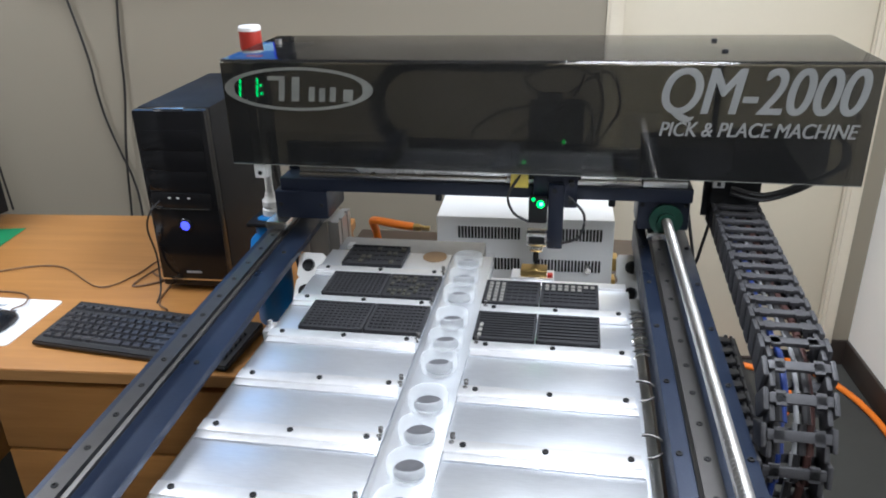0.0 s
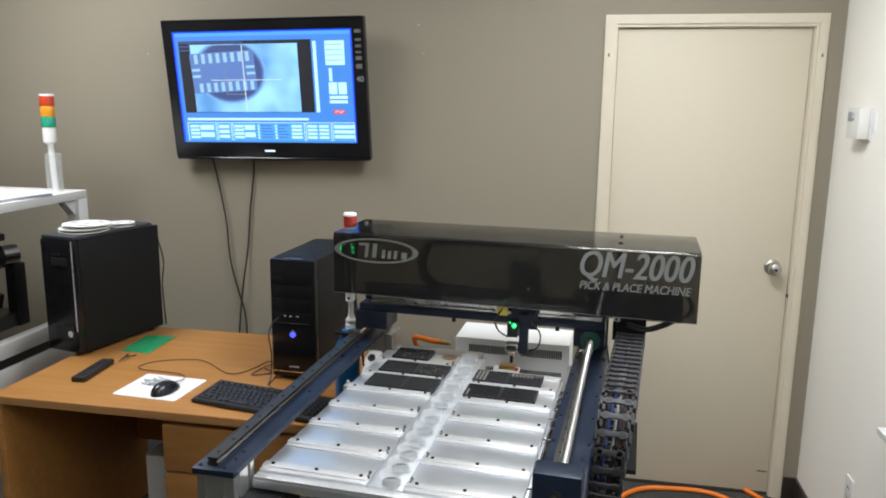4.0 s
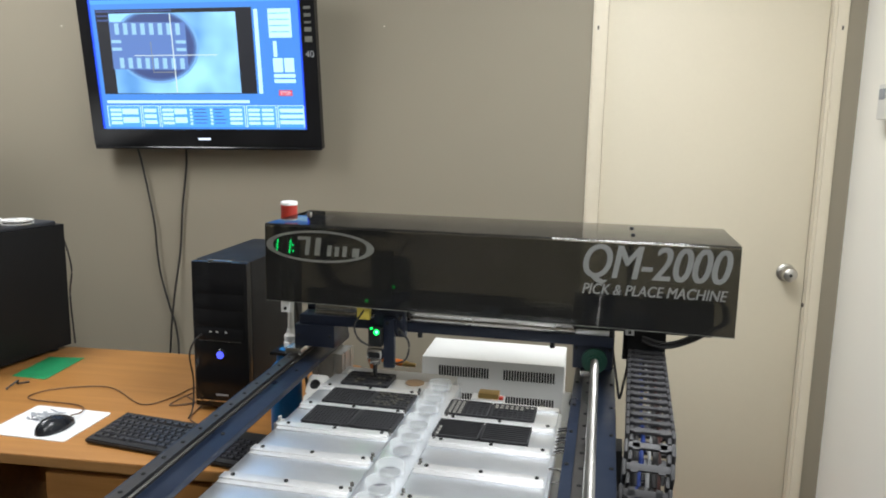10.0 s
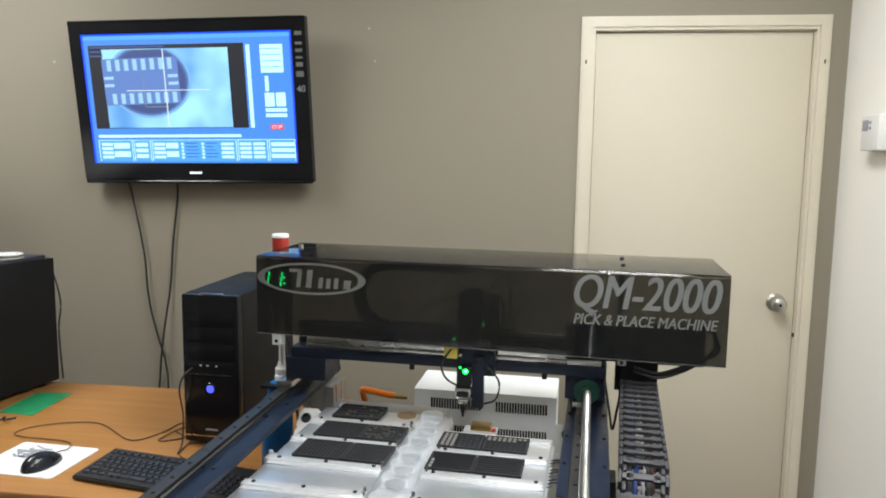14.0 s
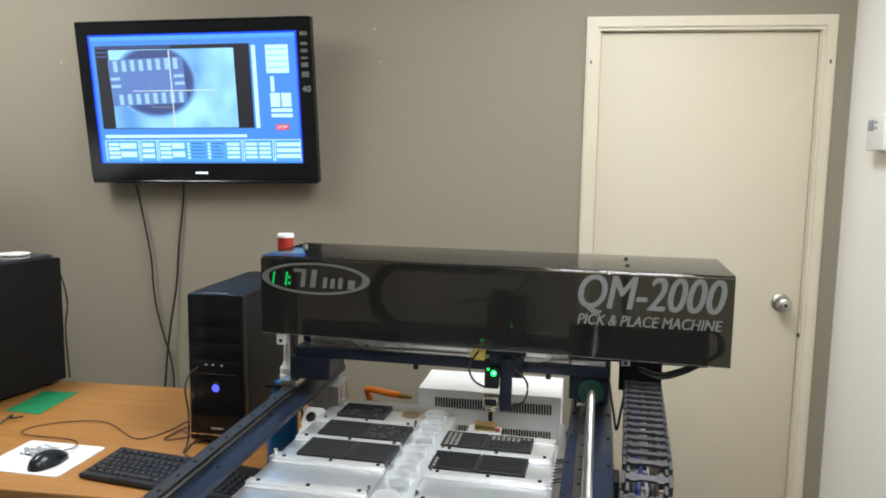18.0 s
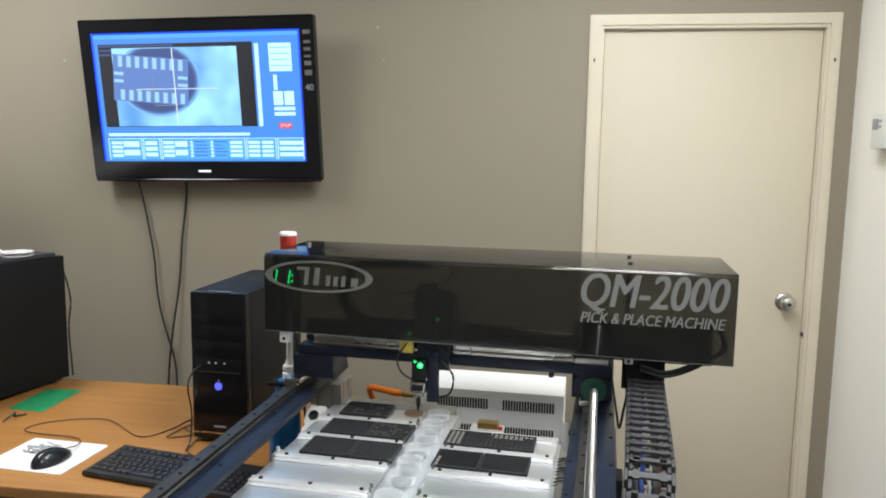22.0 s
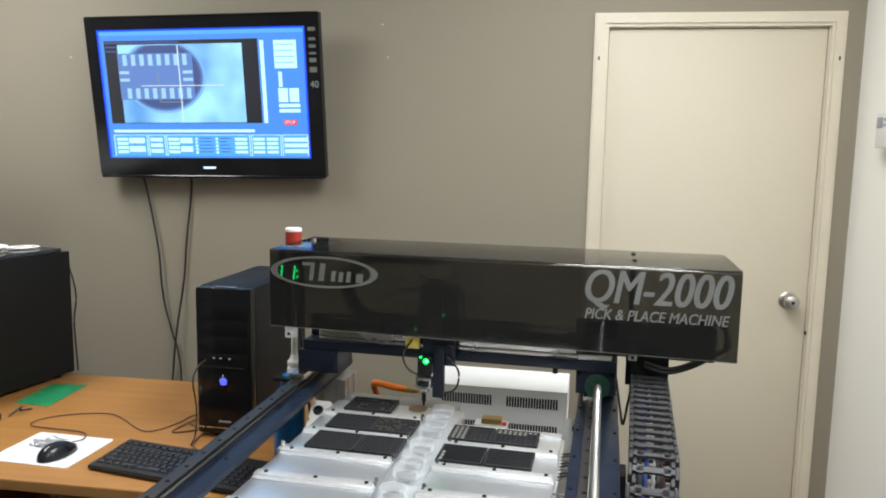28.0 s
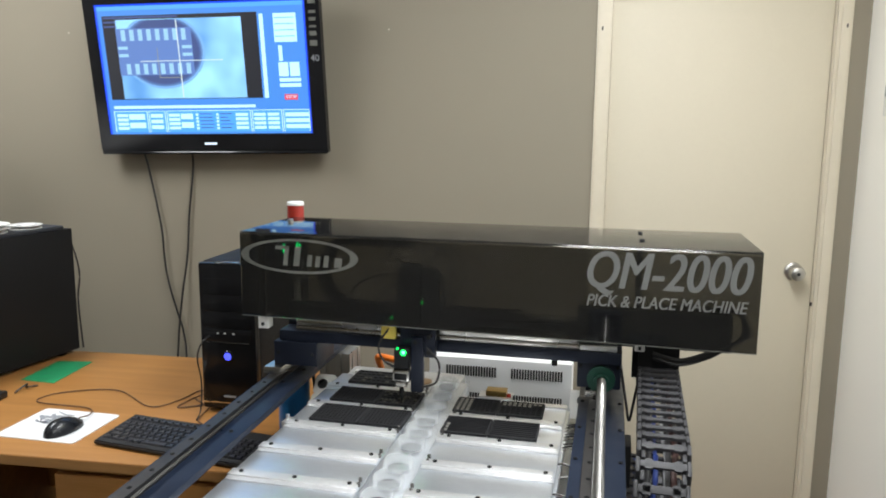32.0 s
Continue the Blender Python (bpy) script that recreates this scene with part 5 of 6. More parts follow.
def jedec(u0, u1, v0, v1, label, parts=0, seed=0, grid=(8, 5), ribs=False, fill=""):
    """A black component tray lying on a feeder plate. fill: where its parts lie (columns, back, scattered)."""
    t = thing("component_tray", MACHINE.matrix_world @ pose((u0 + u1) / 2, (v0 + v1) / 2, 1.0042), label, "tray", "component trays")
    w, d = (u1 - u0) / 2, (v1 - v0) / 2
    bm = B()
    bx(bm, -w, w, -d, d, -0.0021, 0.004, 0.001)
    for x0, x1, y0, y1 in ((-w, w, -d, -d + 0.003), (-w, w, d - 0.003, d), (-w, -w + 0.003, -d, d), (w - 0.003, w, -d, d)):
        bx(bm, x0, x1, y0, y1, 0.004, 0.0065)
    body = part("body", bm, M["tray"], t)
    gx, gy = grid
    bm = B()
    px, py = (2 * w - 0.008) / gx, (2 * d - 0.008) / gy
    if ribs:
        for j in range(gy * 2 + 1):
            y = -d + 0.004 + j * py / 2
            bx(bm, -w + 0.003, w - 0.003, y - 0.0009, y + 0.0009, 0.004, 0.0062)
    else:
        for i in range(gx + 1):
            x = -w + 0.004 + i * px
            bx(bm, x - 0.0008, x + 0.0008, -d + 0.003, d - 0.003, 0.004, 0.0060)
        for j in range(gy + 1):
            y = -d + 0.004 + j * py
            bx(bm, -w + 0.003, w - 0.003, y - 0.0008, y + 0.0008, 0.004, 0.0058)
    tagged(part("pocket_grid", bm, M["tray_cell"], body), kind="stuff")
    cells = [(i, j) for i in range(gx) for j in range(gy)]
    if fill == "scattered":
        random.Random(seed).shuffle(cells)
    elif fill == "back":
        cells.sort(key=lambda q: (-q[1], q[0]))
    if parts:
        cells = cells[:parts]
        bm = B()
        bx(bm, -px * 0.3, px * 0.3, -py * 0.3, py * 0.3, 0, 0.0016)
        chip = finish("chip", bm, M["olive_part" if fill == "scattered" else "part_metal"], False)
        for i, j in cells:
            again("chip", chip, body, pose(-w + 0.004 + (i + 0.5) * px, -d + 0.004 + (j + 0.5) * py, 0.0051))
    return t


ROW_A, ROW_B, ROW_C, ROW_D, ROW_E = (0.518, 0.603), (0.631, 0.712), (0.748, 0.829), (0.517, 0.598), (0.630, 0.708)
jedec(-0.230, -0.130, *ROW_A, "empty black component tray on the aluminium bed", 0, 0, (12, 9))
jedec(-0.128, -0.0405, *ROW_A, "black component tray with fine pockets", 0, 2, (11, 8))
jedec(0.0375, 0.127, *ROW_D, "black component tray with long ribs and a few parts", 3, 0, (9, 5), True, "columns")
jedec(0.129, 0.221, *ROW_D, "empty black component tray with long ribs", 0, 0, (8, 4), True)
jedec(-0.230, -0.130, *ROW_B, "empty black component tray on the aluminium bed", 0, 0, (12, 9))
jedec(-0.128, -0.0405, *ROW_B, "black component tray holding olive-coloured parts", 22, 3, (9, 6), False, "scattered")
jedec(0.0375, 0.127, *ROW_E, "black component tray with filled front columns", 18, 4, (8, 6), False, "columns")
jedec(0.129, 0.221, *ROW_E, "black component tray with its back rows filled", 14, 7, (8, 6), False, "back")
jedec(-0.230, -0.121, *ROW_C, "small black component tray at the rear plate", 8, 5, (9, 4), False, "scattered")

board = thing("circuit_board", MACHINE.matrix_world @ pose(0.118, 0.736, 1.0054), "small brass-coloured target board with a red edge", "circuit board")
bm = B()
bx(bm, -0.042, 0.030, -0.016, 0.02, 0.0, 0.006, 0.001)
part("holder", bm, M["alu_edge"], board)
bm = B()
bx(bm, -0.026, 0.018, -0.014, 0.014, 0.0072, 0.019, 0.001)
part("plate", bm, M["brass"], board)
bm = B()
bx(bm, 0.019, 0.028, -0.014, -0.004, 0.0072, 0.013, 0.001)
part("marker", bm, M["red"], board)
bm = B()
turned(bm, [(0.0, 0.0), (0.022, 0.0), (0.022, 0.0015), (0.0, 0.0015)], 32)
solid("copper_disc", bm, M["copper"], "flat round copper disc on the rear plate", "disc", at=MACHINE.matrix_world @ pose(-0.070, 0.806, 1.0023))


def emergency_stop():
    bm = B()
    bx(bm, -0.335, -0.205, -0.045, 0.075, 0.958, 0.968, 0.001)
    bx(bm, -0.213, -0.205, -0.045, 0.075, 0.85, 0.958, 0.001)
    br = mp("stop_bracket", bm, "black_metal", "dark bracket for the stop button")
    m = pose(-0.205, -0.012, 0.918, 0, 90)
    part("ring", turned(B(), [(0.014, 0.0), (0.025, 0.0), (0.025, 0.007), (0.022, 0.010), (0.014, 0.010)], 28, m), M["yellow"], br, "yellow collar")
    part("mushroom", turned(B(), [(0.011, 0.008), (0.011, 0.016), (0.017, 0.018), (0.018, 0.027), (0.014, 0.034), (0, 0.036)], 28, m), M["red"], br, "red stop button")


emergency_stop()

# ------------- the moving gantry; each part below is keyed with it
COVER_L, COVER_R, COVER_F, COVER_B, COVER_LO, COVER_HI = -0.412, 0.608, 0.788, 1.055, 1.189, 1.366
COVER_LO_R = 1.179


def gantry():
    bm = B()
    bx(bm, -0.354, 0.372, 0.842, 0.905, 1.122, 1.1455, 0.002)
    bx(bm, -0.354, 0.372, 0.892, 0.905, 1.1455, 1.198, 0.002)
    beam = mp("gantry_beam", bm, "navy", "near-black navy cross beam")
    bm = B()
    bx(bm, -0.318, 0.288, 0.848, 0.888, 1.1458, 1.155, 0.0015)
    bx(bm, -0.318, 0.288, 0.851, 0.883, 1.155, 1.172, 0.004)
    part("cross_rail", bm, M["steel"], beam, "bright cross guide rail")
    bm = B()
    bx(bm, 0.289, 0.362, 0.846, 0.885, 1.1458, 1.158, 0.002)
    part("rail_stop", bm, M["extr"], beam, "dull grey rail stop")
    bm = B()
    bx(bm, 0.282, 0.42, 0.85, 0.89, 1.158, 1.232, 0.004)
    part("screw_support", bm, M["black_metal"], beam, "black screw support")
    for u in (-0.062, 0.24):
        bm = B()
        rod(bm, (u, 0.85, 1.110), (u, 0.85, 1.122), 0.006, 12)
        part("knob", bm, M["black_metal"], beam)
    bm = B()
    rod(bm, (-0.30, 0.875, 1.20), (0.30, 0.875, 1.20), 0.007, 16)
    part("cross_screw", bm, M["steel"], beam)
    bm = B()
    bx(bm, -0.366, -0.266, 0.838, 0.94, 1.069, 1.1215, 0.003)
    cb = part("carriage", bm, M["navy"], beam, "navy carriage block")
    for u in (-0.355, -0.277):
        again("screw", SCREW, cb, pose(u, 0.8383, 1.096, 90))
    bm = B()
    bx(bm, -0.380, -0.340, 0.815, 0.955, 1.0535, 1.0690, 0.002)
    part("slide_bearing", bm, M["steel"], beam)
    bm = B()
    bx(bm, 0.285, 0.372, 0.862, 0.945, 1.064, 1.1215, 0.003)
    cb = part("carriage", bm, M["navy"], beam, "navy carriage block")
    for u in (0.292, 0.365):
        again("screw", SCREW, cb, pose(u, 0.8623, 1.11, 90))
    bm = B()
    bx(bm, 0.303, 0.341, 0.845, 0.95, 1.0505, 1.064, 0.002)
    part("slide_bearing", bm, M["steel"], beam)
    part("nut_flange", turned(B(), [(0.012, 0.0), (0.026, 0.0), (0.028, 0.003), (0.028, 0.009), (0.012, 0.009)], 28, pose(0.333, 0.862, 1.086, 90)), M["green_ring"], beam, "green ball-nut seal")
    part("nut", turned(B(), [(0.009, 0.0), (0.015, 0.0), (0.015, 0.012), (0.009, 0.012)], 24, pose(0.333, 0.856, 1.085, 90)), M["green_ring"], beam)
    bm = B()
    bx(bm, 0.43, 0.575, 0.85, 0.925, 1.158, 1.232, 0.004)
    rod(bm, (0.42, 0.887, 1.195), (0.43, 0.887, 1.195), 0.03, 20)
    part("cross_motor", bm, M["black_metal"], beam, "black motor box")
    bm = B()
    bx(bm, 0.392, 0.402, 0.872, 0.88, 1.09, 1.362, 0.001)
    part("cover_post", bm, M["black_metal"], beam)
    bm = B()
    bx(bm, 0.394, 0.412, 0.806, 0.815, 1.163, 1.176, 0.001)
    clip = part("clip", bm, M["grey_plate"], beam)
    bm = B()
    bx(bm, 0.400, 0.406, 0.8052, 0.8062, 1.166, 1.173)
    part("clip_hole", bm, M["slot"], clip)
    bm = B()
    bx(bm, -0.410, -0.315, 0.83, 1.004, 1.337, 1.3620, 0.002)
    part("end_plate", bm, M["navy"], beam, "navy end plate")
    bm = B()
    bx(bm, -0.382, -0.360, 0.800, 0.826, 1.158, 1.186, 0.002)
    clip = part("cover_clip", bm, M["white_plastic"], beam, "white cover clip")
    bm = B()
    rod(bm, (-0.371, 0.7985, 1.168), (-0.371, 0.8005, 1.168), 0.004, 12)
    part("clip_hole", bm, M["slot"], clip)
    bm = B()
    bx(bm, -0.379, -0.363, 0.799, 0.806, 1.186, 1.360, 0.001)
    part("cover_post", bm, M["white_plastic"], beam)
    for k, (h, w) in enumerate(((0.0, 0.0045), (0.008, 0.004))):
        bm = B()
        hose(bm, [(0.43, 0.845, 1.150 - h), (0.48, 0.838, 1.142 - h), (0.53, 0.836, 1.160 - h), (0.57, 0.836, 1.178), (0.592 + h, 0.838, 1.20), (0.588, 0.84, 1.235), (0.56, 0.845, 1.245), (0.53, 0.85, 1.232)], w)
        part("motor_cable", bm, M["cable"], beam)
    bm = B()
    hose(bm, [(0.372, 0.90, 1.10), (0.385, 0.88, 1.03), (0.392, 0.87, 1.0), (0.40, 0.86, 1.05), (0.408, 0.85, 1.11)], 0.0028)
    part("loop_cable", bm, M["cable"], beam)

    # smoked cover: the front pane, and a lighter top pane rounded over at the front edge
    r, th = 0.007, 0.004
    bm = B()
    lo = [bm.verts.new((u, v, w)) for u, w in ((COVER_L, COVER_LO), (COVER_R, COVER_LO_R)) for v in (COVER_F, COVER_F + th)]
    hi = [bm.verts.new((u, v, COVER_HI - r)) for u in (COVER_L, COVER_R) for v in (COVER_F, COVER_F + th)]
    for f in ((lo[0], lo[2], hi[2], hi[0]), (lo[1], hi[1], hi[3], lo[3]), (lo[0], hi[0], hi[1], lo[1]), (lo[2], lo[3], hi[3], hi[2]), (lo[0], lo[1], lo[3], lo[2])):
        bm.faces.new(f)
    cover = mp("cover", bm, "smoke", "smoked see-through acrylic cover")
    arc = [math.pi - math.pi / 2 * i / 6 for i in range(7)]
    outer = [(COVER_F + r + r * math.cos(a), COVER_HI - r + r * math.sin(a)) for a in arc] + [(COVER_B, COVER_HI)]
    inner = [(COVER_F + r + (r - th) * math.cos(a), COVER_HI - r + (r - th) * math.sin(a)) for a in arc] + [(COVER_B, COVER_HI - th)]
    bm = B()
    ring = outer + inner[::-1]
    a = [bm.verts.new((COVER_L, v, w)) for v, w in ring]
    b = [bm.verts.new((COVER_R, v, w)) for v, w in ring]
    for i in range(len(ring)):
        k = (i + 1) % len(ring)
        if {i, k} != {0, len(ring) - 1}:
            bm.faces.new((a[i], a[k], b[k], b[i]))
    for q in (a, b):
        for i in range(len(outer) - 1):
            bm.faces.new((q[i], q[i + 1], q[len(ring) - 2 - i], q[len(ring) - 1 - i]))
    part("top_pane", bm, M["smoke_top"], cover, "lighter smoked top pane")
    bm = B()
    bx(bm, COVER_L, COVER_R, COVER_F - 0.0004, COVER_F + 0.0044, -0.0014, -0.0001)
    for q in bm.verts:
        q.co.z += COVER_LO + (COVER_LO_R - COVER_LO) * (q.co.x - COVER_L) / (COVER_R - COVER_L)
    part("cover_edge", bm, M["logo"], cover, "pale cut edge of the cover")
    words("model_lettering", "QM-2000", 0.10, M["letter"], cover, pose(0.4465, COVER_F - 0.0012, 1.318, 90), 0.0004, 0.22, "pale grey model lettering", 0.290, 0.0017)
    words("cover_lettering", "PICK & PLACE MACHINE", 0.032, M["letter"], cover, pose(0.4445, COVER_F - 0.0012, 1.262, 90), 0.0004, 0.22, "pale grey lettering", 0.287, 0.0005)
    # badge: oval ring with plain shapes inside
    bm = B()
    cu, cw, A, Bv = -0.281, 1.319, 0.128, 0.036
    seg = 56
    vo, vi = [], []
    for i in range(seg):
        t = 2 * math.pi * i / seg
        vo.append(bm.verts.new((cu + A * math.cos(t), COVER_F - 0.0012, cw + Bv * math.sin(t))))
        vi.append(bm.verts.new((cu + A * (0.86 + 0.08 * abs(math.sin(t))) * math.cos(t), COVER_F - 0.0012, cw + Bv * (0.84 + 0.02 * abs(math.sin(t))) * math.sin(t))))
    for i in range(seg):
        j = (i + 1) % seg
        bm.faces.new((vo[i], vo[j], vi[j], vi[i]))
    part("badge_ring", bm, M["logo"], cover, "silver oval badge outline")
    # plain slanted bars stand for the maker's mark
    for x, w, h in ((-0.036, 0.030, 0.007), (-0.030, 0.010, 0.040), (-0.006, 0.013, 0.040), (0.022, 0.010, 0.024), (0.040, 0.010, 0.022), (0.058, 0.010, 0.024), (0.084, 0.016, 0.020)):
        bm = B()
        z0 = cw - 0.020 if h > 0.01 else cw + 0.014
        q = [bm.verts.new((cu + x + dx + 0.12 * dz, COVER_F - 0.0012, z0 + dz)) for dx, dz in ((-w / 2, 0), (w / 2, 0), (w / 2, h), (-w / 2, h))]
        bm.faces.new(q)
        part("badge_bar", bm, M["logo"], cover)
    for v in (0.875, 0.985):
        bm = B()
        rod(bm, (0.40, v, COVER_HI - 0.001), (0.40, v, COVER_HI + 0.004), 0.005, 12)
        part("cover_screw", bm, M["slot"], cover)
    bm = B()
    rod(bm, (-0.372, 0.955, COVER_HI - 0.001), (-0.372, 0.955, COVER_HI + 0.008), 0.006, 14)
    part("cover_screw", bm, M["steel"], cover)
    return [beam, cover]


GANTRY = gantry()


def head():
    """The placing head, built with its camera light at u = 0."""
    bm = B()
    bx(bm, -0.014, 0.060, 0.815, 0.835, 1.105, 1.168, 0.003)
    bx(bm, 0.012, 0.038, 0.802, 0.818, 1.034, 1.150, 0.003)
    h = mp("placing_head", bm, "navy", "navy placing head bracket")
    for u, w in ((0.022, 1.14), (0.05, 1.152), (0.05, 1.12)):
        bm = B()
        rod(bm, (u, 0.8005, w), (u, 0.803 if u < 0.03 else 0.816, w), 0.0045, 14)
        part("bolt", bm, M["slot"], h)
    bm = B()
    bx(bm, -0.025, 0.065, 0.826, 0.842, 1.150, 1.285, 0.004)
    bx(bm, -0.012, 0.03, 0.81, 0.826, 1.175, 1.30, 0.003)
    part("upper_carriage", bm, M["black_metal"], h, "black carriage inside the cover")
    bm = B()
    bx(bm, -0.020, 0.011, 0.790, 0.812, 1.085, 1.128, 0.003)
    part("camera_block", bm, M["black_metal"], h, "black camera block")
    bm = B()
    rod(bm, (0.0, 0.788, 1.120), (0.0, 0.792, 1.120), 0.0065, 16)
    hl = part("head_light", bm, M["led_green"], h, "bright green light")
    bm = B()
    rod(bm, (0.001, 0.7865, 1.121), (0.001, 0.7885, 1.121), 0.003, 12)
    part("light_core", bm, M["led_core"], hl)
    bm = B()
    rod(bm, (-0.012, 0.788, 1.128), (-0.012, 0.792, 1.128), 0.0025, 10)
    part("side_light", bm, M["led_green"], h)
    bm = B()
    bx(bm, -0.052, -0.022, 0.806, 0.822, 1.142, 1.176, 0.002)
    part("yellow_tag", bm, M["yellow_tape"], h, "yellow tape tag")
    for u, w in ((0.034, 1.222), (-0.030, 1.186)):
        bm = B()
        rod(bm, (u, 0.806, w), (u, 0.812, w), 0.0032, 10)
        part("indicator", bm, M["led_green"], h, "tiny green indicator")
    loops = (((-0.035, 0.808, 1.165), (-0.055, 0.80, 1.13), (-0.045, 0.797, 1.10), (-0.018, 0.795, 1.085)),
             ((0.045, 0.805, 1.13), (0.072, 0.80, 1.10), (0.066, 0.80, 1.06), (0.036, 0.803, 1.045)),
             ((-0.045, 0.808, 1.172), (-0.05, 0.80, 1.21), (0.0, 0.80, 1.245), (0.05, 0.81, 1.30), (0.062, 0.83, 1.33)),
             ((-0.04, 0.81, 1.172), (-0.06, 0.80, 1.22), (-0.01, 0.80, 1.262), (0.06, 0.81, 1.29), (0.078, 0.82, 1.25), (0.062, 0.825, 1.20)),
             ((0.0, 0.81, 1.24), (0.03, 0.80, 1.29), (0.07, 0.80, 1.28), (0.08, 0.81, 1.23), (0.072, 0.82, 1.17)))
    loops += (((0.01, 0.815, 1.29), (-0.03, 0.80, 1.325), (0.03, 0.80, 1.345), (0.085, 0.81, 1.32), (0.09, 0.82, 1.25), (0.06, 0.83, 1.19)),
              ((-0.01, 0.815, 1.28), (-0.07, 0.805, 1.27), (-0.115, 0.81, 1.235), (-0.10, 0.815, 1.195), (-0.05, 0.81, 1.18)),
              ((0.04, 0.82, 1.30), (0.095, 0.81, 1.335), (0.12, 0.82, 1.28), (0.085, 0.83, 1.21)))
    for q in loops:
        bm = B()
        hose(bm, q, 0.0023, 6)
        part("head_cable", bm, M["cable"], h)
    bm = B()
    bx(bm, -0.023, 0.013, 0.788, 0.812, 1.057, 1.083, 0.004)
    bx(bm, -0.016, 0.006, 0.79, 0.81, 1.046, 1.057, 0.002)
    nz = part("nozzle_block", bm, M["steel"], h, "steel nozzle holder")
    bm = B()
    bx(bm, -0.018, 0.008, 0.7865, 0.789, 1.063, 1.076, 0.002)
    rod(bm, (-0.006, 0.80, 1.046), (-0.006, 0.80, 1.026), 0.005, 14)
    rod(bm, (-0.006, 0.80, 1.027), (-0.006, 0.80, 1.014), 0.0042, 14, 0.0018)
    nozzle = part("nozzle", bm, M["black_metal"], h, "black suction nozzle")
    return h, nz, nozzle


HEAD, NOZZLE_BLOCK, NOZZLE = head()


def air_regulator():
    """Fixed air unit behind the outer rail: bracket, white fitting and stem, body with a green readout, red and white knob."""
    u, v = -0.436, 0.945
    at = pose(u, v, 0)
    bm = B()
    bx(bm, u - 0.035, -0.365, 0.890, 0.985, 1.010, 1.018, 0.001)
    br = mp("regulator_bracket", bm, "black_metal", "black bracket of the air regulator")
    part("fitting", turned(B(), [(0.0, 1.018), (0.019, 1.018), (0.019, 1.032), (0.015, 1.036), (0.018, 1.039), (0.018, 1.050), (0.012, 1.056), (0.010, 1.066), (0.0, 1.066)], 22, at), M["white_plastic"], br, "white threaded fitting")
    part("stem", turned(B(), [(0.0085, 1.044), (0.0078, 1.10), (0.0078, 1.20), (0.0, 1.20)], 18, at), M["white_plastic"], br)
    body = mp("air_regulator", turned(B(), [(0.0, 1.198), (0.016, 1.198), (0.0195, 1.205), (0.0195, 1.345), (0.015, 1.352), (0.0, 1.352)], 26, at), "print", "grey air regulator with a green readout")
    bm = B()
    bx(bm, u - 0.032, u + 0.034, v - 0.034, v - 0.018, 1.255, 1.318, 0.003)
    face = part("readout_case", bm, M["black"], body)
    for du in (-0.018, 0.016):
        bm = B()
        for a in range(3):
            lean = 0.0016 * (a - 1)
            bx(bm, u + du + lean - 0.0018, u + du + lean + 0.0018, v - 0.0352, v - 0.0338, 1.270 + a * 0.012, 1.2805 + a * 0.012)
        if du > 0:
            for a in range(2):
                bx(bm, u + du + 0.005, u + du + 0.010, v - 0.0352, v - 0.0338, 1.274 + a * 0.015, 1.279 + a * 0.015)
        part("digit", bm, M["led_streak"], face, "lit green digit")
    knob = part("knob", turned(B(), [(0.014, 1.350), (0.0205, 1.354), (0.0205, 1.387), (0.0, 1.387)], 26, at), M["red"], body, "red knob with a white top")
    part("knob_top", turned(B(), [(0.0, 1.387), (0.0212, 1.387), (0.0212, 1.393), (0.019, 1.396), (0.0, 1.396)], 26, at), M["white_plastic"], knob)
    bm = B()
    hose(bm, [(u, v + 0.02, 1.23), (u - 0.01, v + 0.05, 1.22), (u - 0.012, v + 0.065, 1.12), (u + 0.01, v + 0.06, 0.95), (u + 0.045, v + 0.03, 0.79)], 0.004, 8)
    part("air_line", bm, M["cable"], body)


air_regulator()


# ------------- energy chains
def link_mesh(pitch, width, height, name):
    """One chain link along +x, width along y."""
    bm = B()
    w, h, t = width / 2, height / 2, width * 0.085
    for s in (-1, 1):
        y0, y1 = (s * w, s * (w - t))
        bx(bm, -pitch * 0.50, pitch * 0.30, min(y0, y1), max(y0, y1), -h, h, height * 0.08)
        y0, y1 = s * (w - t), s * (w - 2 * t)
        bx(bm, pitch * 0.05, pitch * 0.62, min(y0, y1), max(y0, y1), -h * 0.8, h * 0.8, height * 0.08)
        # clip tongues of the cross bars
        y0, y1 = s * (w - 2 * t), s * (w - 3.6 * t)
        for z in (-h, h - height * 0.11):
            bx(bm, -pitch * 0.40, pitch * 0.10, min(y0, y1), max(y0, y1), z, z + height * 0.11)
    for z in (-h, h - height * 0.13):
        bx(bm, -pitch * 0.32, pitch * 0.02, -w + t, w - t, z, z + height * 0.13, height * 0.02)
    return finish(name, bm, M["chain"])


Y_LINKS, Y_PITCH, Y_R = 35, 0.0335, 0.110
X_LINKS, X_PITCH, X_R = 35, 0.0205, 0.073
Y_TOP, Y_LOW = 1.100, 1.100 - 2 * 0.110
X_LOW = 1.200
LINK_Y = link_mesh(Y_PITCH, 0.078, 0.042, "chain_link")
LINK_X = link_mesh(X_PITCH, 0.034, 0.022, "chain_link")


def wires(colour, w, r):
    bm = B()
    rod(bm, (-Y_PITCH * 0.5, w, 0.004), (Y_PITCH * 0.5, w, 0.004), r, 8)
    return finish("wire", bm, M[colour])


